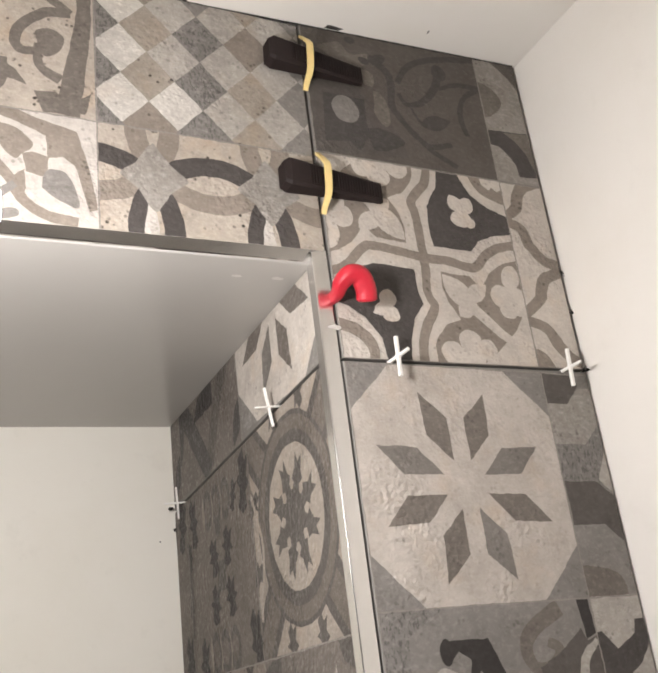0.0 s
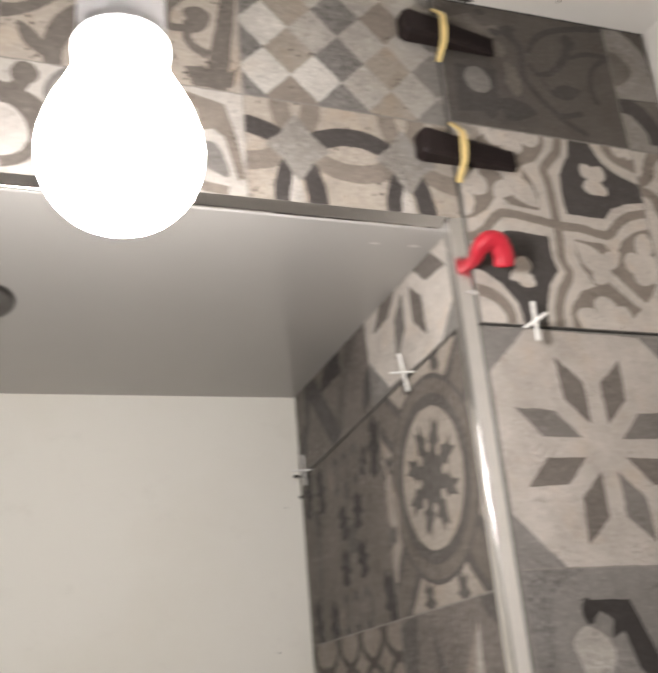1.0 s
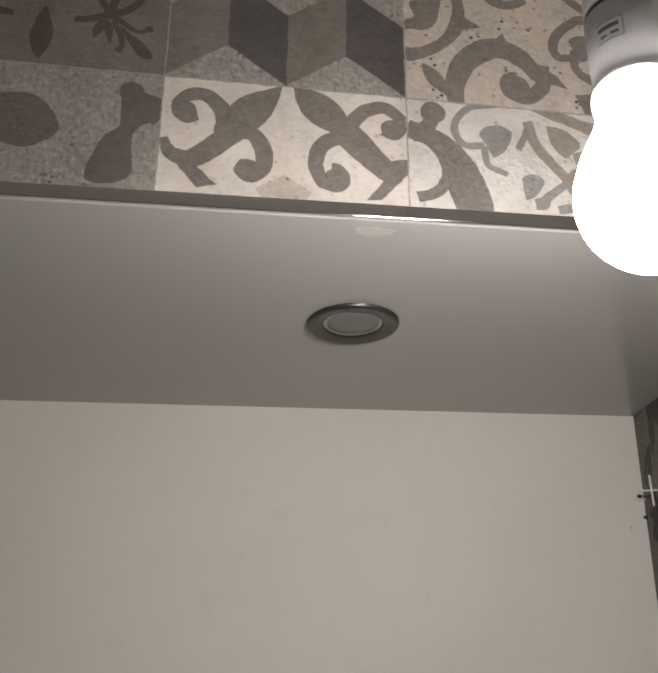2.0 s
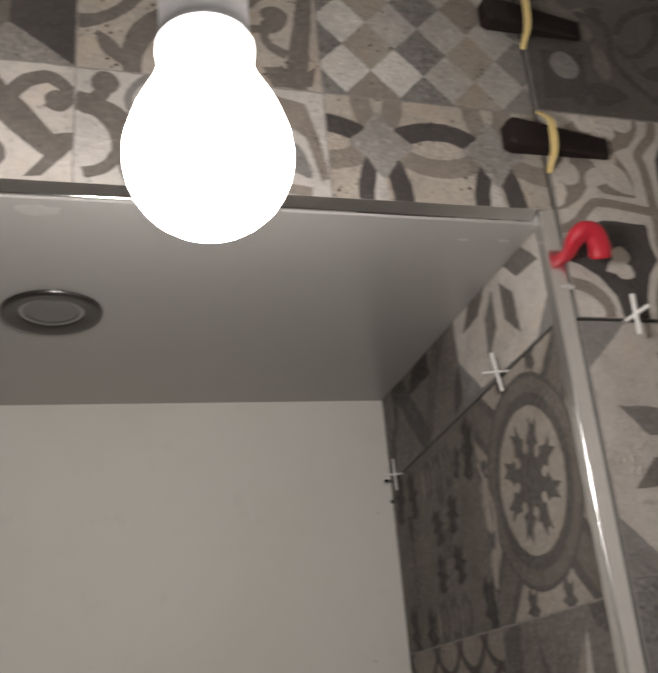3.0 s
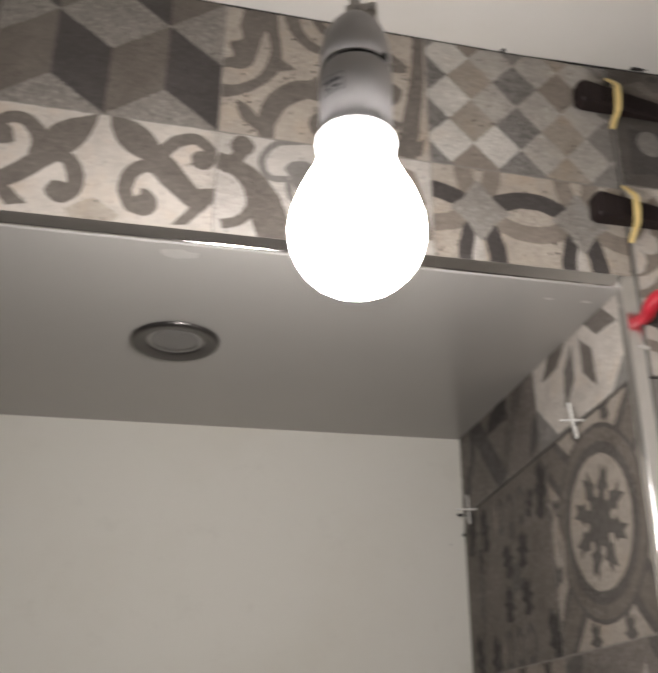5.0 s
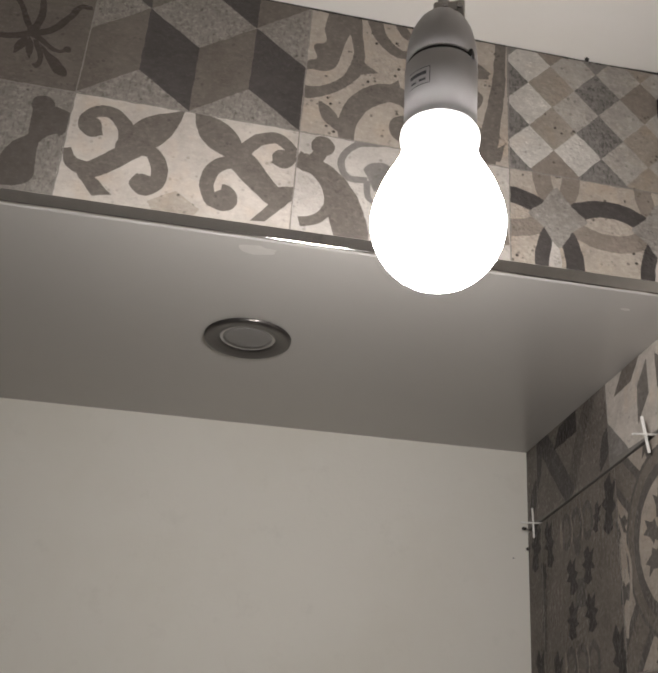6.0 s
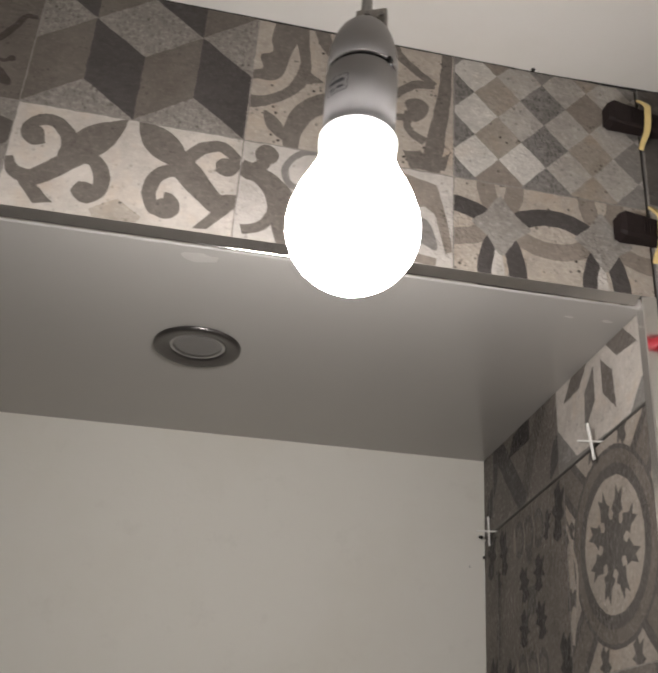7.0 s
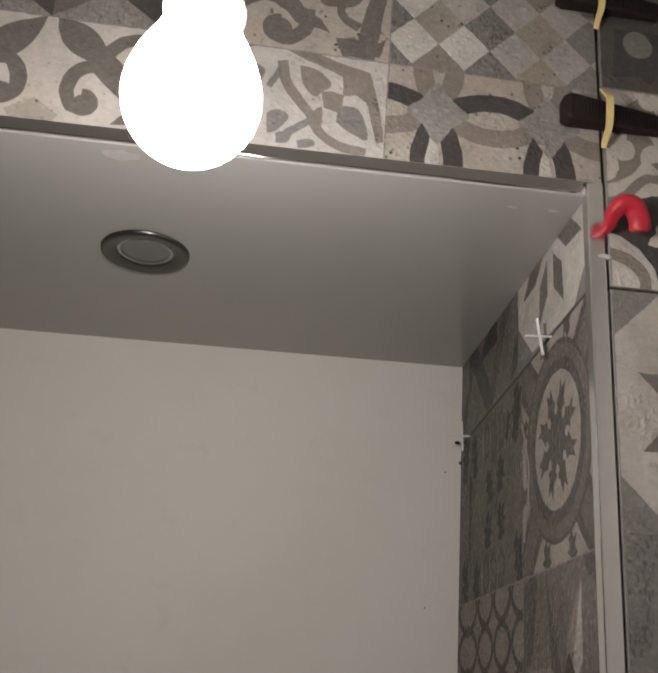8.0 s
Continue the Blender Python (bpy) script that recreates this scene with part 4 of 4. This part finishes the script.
def pendant_lamp():
    root = empty("pendant_lamp", (BX, BY, 1.806))
    tagged(root, "lit white bulb in a grey holder on a bare cable", "lamp")
    o = (0, 0, 0)
    glass = [(0.0, 0.0)]
    for i in range(1, 12):
        a = radians(-90 + 10.2 * i)
        glass.append((0.0372 * math.cos(a), 0.0385 + 0.0385 * math.sin(a)))
    glass += [(0.0324, 0.0595), (0.0297, 0.0655), (0.0267, 0.0715), (0.0241, 0.077), (0.0223, 0.082), (0.0213, 0.0865), (0.0214, 0.0895), (0.0223, 0.0918), (0.0228, 0.0952), (0.0226, 0.0982), (0.0214, 0.1002), (0.0, 0.1004)]
    split = glass.index((0.0213, 0.0865))
    part("globe", lathe(glass[:split + 1]), GLOW, root, "glowing opal globe of the bulb", True)
    part("collar", lathe([(0.0, 0.0867), *glass[split:]]), COLLAR, root, "white translucent collar of the bulb", True)
    part("holder_sleeve", lathe([(0.0, 0.1006), (0.0205, 0.1006), (0.0211, 0.1018), (0.0214, 0.125), (0.0217, 0.1448), (0.0212, 0.146), (0.0, 0.146)]), HOLDER, root, smooth=True)
    part("holder_gap", lathe([(0.0, 0.1461), (0.0205, 0.1461), (0.0206, 0.1485), (0.0, 0.1485)]), HOLDER_GAP, root, "dark gap between sleeve and cap")
    part("holder_cap", lathe([(0.0, 0.1486), (0.0212, 0.1486), (0.0215, 0.1497), (0.0212, 0.158), (0.0203, 0.1665), (0.0183, 0.175), (0.0152, 0.182), (0.0115, 0.1868), (0.0072, 0.1888),
                                (0.006, 0.1905), (0.0, 0.1905)]), HOLDER, root, smooth=True)
    bm = bmesh.new()
    add_box(bm, (0.018, -0.006, 0.1445), (0.0225, -0.002, 0.1505), 0.0006, pose(0, 0, 0, 0, 0, -42))
    part("catch", bm, HOLDER_GAP, root, "small dark locking catch")
    clamp = part("cable_clamp", box((-0.0065, -0.006, 0.1895), (0.0085, 0.006, 0.1975), 0.0012, pose(0.001, 0, 0, 0, 0, -20)), TERMINAL, root, "grey cable clamp with screw heads")
    part("lug", box((0.007, -0.005, 0.187), (0.0128, 0.004, 0.199), 0.0009, pose(0.001, 0, 0, 0, 0, -20)), TERMINAL, clamp)
    bm = bmesh.new()
    for x, z in ((0.001, 0.1937), (0.0098, 0.1925)):
        bmesh.ops.create_cone(bm, cap_ends=True, segments=14, radius1=0.0017, radius2=0.0015, depth=0.0012, matrix=pose(0.001, 0, 0, 0, 0, -20) @ pose(x, -0.0064, z, 90, 0, 0))
    part("screw", bm, STEEL, clamp)
    top = CEIL - 1.8055
    cable = [Vector((0.0018 * math.sin(3 * s) + 0.004 * s * s, 0.003 * s, 0.19 + (top - 0.19) * s)) for s in (i / 24 for i in range(25))]
    part("cable", sweep(cable, lambda s: [(0.0035 * math.cos(k), 0.0027 * math.sin(k)) for k in (2 * math.pi * i / 12 for i in range(12))]), CABLE, root, smooth=True)
    # printed plate on the sleeve: frame and unreadable bars
    def curved(a0, a1, z0, z1, r):
        b = bmesh.new()
        cols = [[b.verts.new((r * math.cos(radians(a0 + (a1 - a0) * i / 10)), r * math.sin(radians(a0 + (a1 - a0) * i / 10)), z)) for z in (z0, z1)] for i in range(11)]
        for p, q in zip(cols, cols[1:]):
            b.faces.new((p[0], q[0], q[1], p[1]))
        return b
    plate = part("rating_plate", curved(197, 237, 0.1205, 0.1325, 0.02172), HOLDER, root, "printed rating plate")
    for a0, a1, z0, z1 in ((197, 237, 0.1322, 0.1327), (197, 237, 0.1203, 0.1208), (236, 237.2, 0.1205, 0.1325), (200, 231, 0.1272, 0.1298), (203, 213, 0.123, 0.1244), (218, 230, 0.123, 0.1247)):
        part("print_bar", curved(a0, a1, z0, z1, 0.02178), INK, plate)
    return root


pendant_lamp()


# ---- things: recessed downlight in the niche ceiling ----
def downlight():
    root = empty("recessed_downlight", (-0.4125, 0.198, soffit_at(-0.4125, 0.198)))
    root.rotation_euler = (-0.0115, -0.019, 0)
    tagged(root, "round recessed downlight with dark metal bezel, switched off", "ceiling light")
    part("bezel", lathe([(0.0285, 0.002), (0.029, -0.0012), (0.0315, -0.0022), (0.036, -0.0026), (0.0415, -0.0042), (0.0445, -0.0034), (0.0453, -0.0006), (0.0453, 0.003)], n=64), BEZEL, root, smooth=True)
    part("lens", lathe([(0.0, -0.0004), (0.02, -0.0004), (0.0288, 0.0002), (0.0288, 0.002), (0.0, 0.002)], n=48), LENS, root, "matt grey diffuser disc", True)
    return root


downlight()


# ---- things: tile levelling clips ----
def levelling_wedge():
    """Ribbed plastic wedge lying in a loop clip."""
    root = empty("levelling_wedge")
    tagged(root, "dark brown ribbed wedge held to the tiles by yellow clip", "tile wedge", "levelling wedges on the joint")
    bm = bmesh.new()
    n = 14
    # thick blunt heel at -x, thin toe at +x; lies on the tile face y = 0
    prof = [(s, 0.0175 - 0.0125 * s) for s in (i / n for i in range(n + 1))]
    rings = []
    for s, d in prof:
        x = -0.0355 + 0.096 * s
        h = 0.0138 - 0.0038 * s
        rings.append([bm.verts.new(p) for p in ((x, -0.0006, -h), (x, -0.0006, h), (x, -d * 0.86, h), (x, -d, h * 0.82), (x, -d, -h * 0.82), (x, -d * 0.86, -h))])
    for r, q in zip(rings, rings[1:]):
        for i in range(6):
            bm.faces.new((r[i], r[(i + 1) % 6], q[(i + 1) % 6], q[i]))
    heel = [bm.verts.new(v.co + Vector((-0.0055, 0.002 if v.co.y < -0.01 else 0, -v.co.z * 0.25))) for v in rings[0]]
    for i in range(6):
        bm.faces.new((heel[i], heel[(i + 1) % 6], rings[0][(i + 1) % 6], rings[0][i]))
    bm.faces.new(heel)
    bm.faces.new(rings[-1][::-1])
    body = part("wedge_body", bm, WEDGE, root)
    bmesh_ribs = bmesh.new()
    for i in range(26):
        s = 0.2 + 0.77 * i / 25
        x, d, h = -0.0355 + 0.096 * s, 0.0175 - 0.0125 * s, (0.0138 - 0.0038 * s) * 0.72
        add_box(bmesh_ribs, (x - 0.00065, -d - 0.0013, -h), (x + 0.00065, -d + 0.0006, h), 0.0003)
    tagged(part("ribs", bmesh_ribs, WEDGE, body), kind="stuff")
    loop = [Vector((-0.0005 + 0.0004 * math.sin(4 * a), -0.0005 - y, z)) for a, (z, y) in enumerate(((-0.030, 0.0), (-0.025, 0.005), (-0.017, 0.0125), (-0.009, 0.0165), (0.002, 0.0175), (0.012, 0.0168), (0.019, 0.013), (0.027, 0.006), (0.034, 0.0)))]
    path = [Vector(p) for p in smooth_line([tuple(p) for p in loop], 6)]
    bm = bmesh.new()
    rings = []
    for i, p in enumerate(path):
        t = (path[min(i + 1, len(path) - 1)] - path[max(i - 1, 0)]).normalized()
        out = t.cross(Vector((1, 0, 0))).normalized()
        w = 0.0022 + 0.001 * math.sin(math.pi * i / (len(path) - 1))
        rings.append([bm.verts.new(p + Vector((1, 0, 0)) * w * a + out * 0.0011 * b) for a, b in ((-1, -1), (1, -1), (1, 1), (-1, 1))])
    for r, q in zip(rings, rings[1:]):
        for i in range(4):
            bm.faces.new((r[i], r[(i + 1) % 4], q[(i + 1) % 4], q[i]))
    bm.faces.new(rings[0])
    bm.faces.new(rings[-1][::-1])
    part("clip_loop", bm, YELLOW, root, "yellow plastic loop")
    return root


wedge = levelling_wedge()
wedge.matrix_basis = pose(-0.0015, -0.0015, 2.2015, 0, 2.0, 0)
second = copy_thing(wedge, pose(0.0, -0.0015, 2.068, 0, 1.0, 0))


def red_hook():
    """A thick plastic loop whose thin leg stands straight out of the joint, bends over and hangs down."""
    root = empty("red_plastic_hook", (-0.0015, 0.0, 1.957))
    tagged(root, "curled red plastic clip standing out of the tile joint", "clip")
    ctrl = [(0.0, 0.004, -0.0005), (0.0, -0.009, 0.0), (-0.0005, -0.0185, 0.0045), (0.0055, -0.0255, 0.0100), (0.0145, -0.0255, 0.0085), (0.0212, -0.0205, 0.0), (0.0235, -0.0155, -0.0078)]
    path = [Vector(p) for p in smooth_line(ctrl, 7)]
    bm = bmesh.new()
    rings = []
    side = Vector((0, 0, 1))
    for i, p in enumerate(path):
        t = (path[min(i + 1, len(path) - 1)] - path[max(i - 1, 0)]).normalized()
        side = (side - t * side.dot(t)).normalized()
        over = t.cross(side)
        s = i / (len(path) - 1)
        w = 0.0050 + 0.0024 * min(1.0, s * 2.2) + 0.0026 * max(0.0, s - 0.55) / 0.45
        d = 0.0040 + 0.0050 * min(1.0, s * 1.5)
        end = 0.86 if i == len(path) - 1 else 1.0
        rings.append([bm.verts.new(p + end * (side * (w * math.copysign(abs(math.cos(k)) ** 0.7, math.cos(k))) + over * (d * math.copysign(abs(math.sin(k)) ** 0.7, math.sin(k)))))
                      for k in (2 * math.pi * j / 20 for j in range(20))])
    for r, q in zip(rings, rings[1:]):
        for j in range(20):
            bm.faces.new((r[j], r[(j + 1) % 20], q[(j + 1) % 20], q[j]))
    bm.faces.new(rings[0][::-1])
    bm.faces.new(rings[-1])
    part("hook", bm, RED, root, smooth=True)
    return root


red_hook()


def cross_spacer(half=0.0016):
    """A plastic tile cross, 36 mm over its arms, in the x-z plane, the upright along z."""
    root = empty("tile_spacer")
    tagged(root, "small white plastic tile cross pushed into the joint", "tile spacer", "tile crosses in the joints")
    bm = bmesh.new()
    add_box(bm, (-half, -0.0015, -0.0185), (half, 0.0015, 0.0185), 0.0005)
    add_box(bm, (-0.0155, -0.0013, -half * 0.9), (0.0155, 0.0013, half * 0.9), 0.0005)
    bmesh.ops.create_cone(bm, cap_ends=True, segments=12, radius1=half * 1.5, radius2=half * 1.5, depth=0.0034, matrix=pose(0, 0, 0, 90, 0, 0))
    part("cross", bm, SPACER, root)
    return root


spacer = cross_spacer()
spacer.matrix_basis = pose(0.047, -0.0115, J + 0.001, 3, 2, 96)
copy_thing(spacer, pose(0.2315, -0.0115, J + 0.001, 2, -1, 92))
thin = cross_spacer(0.001)
thin.matrix_basis = pose(SIDE - 0.0105, 0.103, J - 0.007, 0, -9, 10)
copy_thing(thin, pose(SIDE - 0.009, 0.395, J - 0.0215, 0, -2, -8))


def crumb(name, at, size, label, category, mat, seed):
    """A lump of dried mortar or a chip."""
    rnd = random.Random(seed)
    bm = bmesh.new()
    bmesh.ops.create_icosphere(bm, subdivisions=2, radius=1.0)
    for v in bm.verts:
        k = 0.75 + 0.5 * rnd.random()
        v.co = Vector((v.co.x * size[0] * k, v.co.y * size[1] * k, v.co.z * size[2] * k))
    ob = link_mesh(name, bm, mat)
    ob.location = at
    return tagged(ob, label, category)


def bristle(at, size, seed):
    """A tuft of dried adhesive: a small core with thin bent slivers."""
    rnd = random.Random(seed)
    bm = bmesh.new()
    bmesh.ops.create_icosphere(bm, subdivisions=1, radius=size * 0.3)
    for v in bm.verts:
        v.co *= 0.6 + 0.6 * rnd.random()
    for k in range(9):
        m = pose(0, 0, 0, rnd.uniform(-70, 70), rnd.uniform(-180, 180), rnd.uniform(-40, 40))
        reach = size * rnd.uniform(0.5, 1.2)
        bmesh.ops.create_cone(bm, cap_ends=True, segments=5, radius1=size * 0.09, radius2=size * 0.02, depth=reach, matrix=m @ pose(0, 0, reach / 2))
    ob = link_mesh("adhesive_crumb", bm, GUNK)
    ob.location = at
    return tagged(ob, "bristly crumb of dark dried adhesive at the tile edge", "crumb", "adhesive crumbs")


LUMP = "crumb of dark dried adhesive at the tile edge"
for k, (at, size) in enumerate((((0.022, -0.004, 2.260), (0.010, 0.004, 0.003)), ((0.006, -0.003, 2.2595), (0.004, 0.003, 0.003)), ((0.2605, -0.002, 1.9035), (0.0035, 0.002, 0.0012)),
                                ((SIDE - 0.005, BACK - 0.003, 1.8815), (0.0032, 0.003, 0.002)), ((SIDE - 0.001, BACK - 0.001, 1.856), (0.0016, 0.002, 0.002)),
                                ((-0.116, -0.004, 2.2485), (0.0022, 0.002, 0.0026)), ((0.135, -0.024, 2.2579), (0.0006, 0.0028, 0.0004)), ((0.036, -0.004, 2.2544), (0.010, 0.003, 0.0010)))):
    tagged(crumb("adhesive_crumb", at, size, LUMP, "crumb", GUNK, k), group="adhesive crumbs")
for k, (at, size) in enumerate((((0.2595, -0.0005, 1.964), 0.0065), ((0.2595, -0.0005, 2.008), 0.0045), ((0.259, -0.0005, 1.9045), 0.006), ((0.012, -0.001, 2.2585), 0.010), ((0.03, -0.001, 2.2585), 0.008))):
    bristle(at, size, 80 + k)
for k, (x, z) in enumerate(((-0.056, 1.677), (-0.035, 1.843))):
    tagged(crumb("wall_speck", (x, back_at(x), z), (0.0008, 0.0005, 0.0009), "tiny dark speck stuck to the white wall", "speck", GUNK, 90 + k), group="wall specks")
smear = crumb("sealant_smear", (-0.0045, -0.0010, 1.9285), (0.0065, 0.0004, 0.0024), "dab of white sealant on the edge trim", "smear", SMEAR, 40)

# thin flat dabs, a little paler than the niche ceiling
for k, (x, y, r) in enumerate(((-0.428, 0.022, 0.020), (-0.074, 0.036, 0.005), (-0.036, 0.035, 0.006), (-0.412, 0.019, 0.005))):
    dab = crumb("pale_dab", (x, y, soffit_at(x, y)), (r, r * 0.4, 0.0003), "thin pale dab on the niche ceiling", "filler dab", DAB_TONE, 60 + k)
    tagged(dab, group="filler dabs")

# dark ragged strip added to draw the gap between the tiles and the ceiling
rnd = random.Random(5)
line = [Vector((x, 0.0002, ceil_at(x) - 0.0006)) for x in np.arange(WEST + 0.01, EAST, 0.006)]
grit = [0.0006 + 0.0011 * rnd.random() ** 2 for _ in line]
bead = sweep(line, lambda s: [(grit[int(s * (len(grit) - 1))] * math.cos(k), 0.0012 * math.sin(k)) for k in (2 * math.pi * i / 6 for i in range(6))])
tagged(link_mesh("trim_ceiling_gap", bead, GUNK), "dark ragged strip drawn as the gap between the tiles and the ceiling", "trim", kind="structure")

# ---- tiles of the walls ----
GAP = 0.0006
FOOT = (SOFFIT + 0.0158, 0.019)
HEAD = (CEIL + 0.0002, 0.0)
tile(wall_header, (-0.8 + GAP / 2, -0.0032, FOOT, HEAD),
     [(-0.2, 2.1, diamonds_field()), (-0.4, 2.1, acanthus_field()), (-0.6, 2.1, cubes_field()), (-0.8, 2.1, sprig_field()), (-0.2, J, rings_field()), (-0.4, J, arabesque_field()), (-0.6, J, fleur_field()),
      (-0.8, J, cloud_field())], on_front)
tile(wall_header, (WEST, -0.8 - GAP / 2, FOOT, HEAD),
     [(-1.0, 2.1, acanthus_field()), (-1.0, J, fleur_field()), (-1.2, 2.1, diamonds_field()), (-1.2, J, rings_field()), (-1.4, 2.1, cubes_field()), (-1.4, J, cloud_field()),
      (-1.6, 2.1, sprig_field()), (-1.6, J, fleur_field())], on_front)
P = 0.204
SQ = (P, P)
TALL = (0.2, 0.218)   # fields of the cheek
DROP = -0.05         # slope of its joint towards the back
tile(wall_pier, (0.0, 0.2575, (J + 0.0012, 0.012), (2.253, 0.036)), [(0.0, 2.107, night_field(), SQ), (P, 2.107, half_moon_field(), SQ), (0.0, J + 0.002, quatrefoil_field(), SQ), (P, J + 0.002, lattice_field(), SQ)], on_front)
for k in range(3):
    z1 = J - 0.6 * k
    top = (z1 - 0.0012, 0.012)
    tile(wall_pier, (0.0, 0.2598, (z1 - 0.6 + 0.0014, 0.012), top),
         [(0.0, z1 - 0.205, star_field(0.4975, 0.48, 22.8, 0.43, "oat"), SQ), (P, z1 - 0.205, octagon_chain_field(), SQ), (0.0, z1 - 0.409, flourish_field(), SQ), (P, z1 - 0.409, jagged_field(), SQ), (0.0, z1 - 0.613, quatrefoil_field(), SQ),
          (P, z1 - 0.613, lattice_field(), SQ)], on_front)
    fall = DROP if k == 0 else 0.0
    tile(wall_pier, (0.0115, BACK - 0.002, (z1 - 0.6 + 0.0014, 0.0), (z1 - 0.0014, fall)),
         [(-0.01, z1 - 0.218, medallion_field(), TALL), (0.19, z1 - 0.218, tapestry_field(), TALL), (0.39, z1 - 0.218, tapestry_field(), TALL), (-0.01, z1 - 0.436, compass_field(), TALL),
          (0.19, z1 - 0.436, scale_field(), TALL), (0.39, z1 - 0.436, scale_field(), TALL), (-0.01, z1 - 0.6, cubes_field(), (0.2, 0.164)), (0.19, z1 - 0.6, star_field(), (0.2, 0.164)),
          (0.39, z1 - 0.6, star_field(), (0.2, 0.164))], on_side)
tile(wall_pier, (0.0115, BACK - 0.002, (J + 0.0012, DROP), (SOFFIT + 0.0045, -0.0115)),
     [(0.0, J - 0.002, star_field(reach=0.445)), (0.2, J - 0.014, shade_leaf_field()), (0.4, J - 0.014, shade_leaf_field())], on_side)
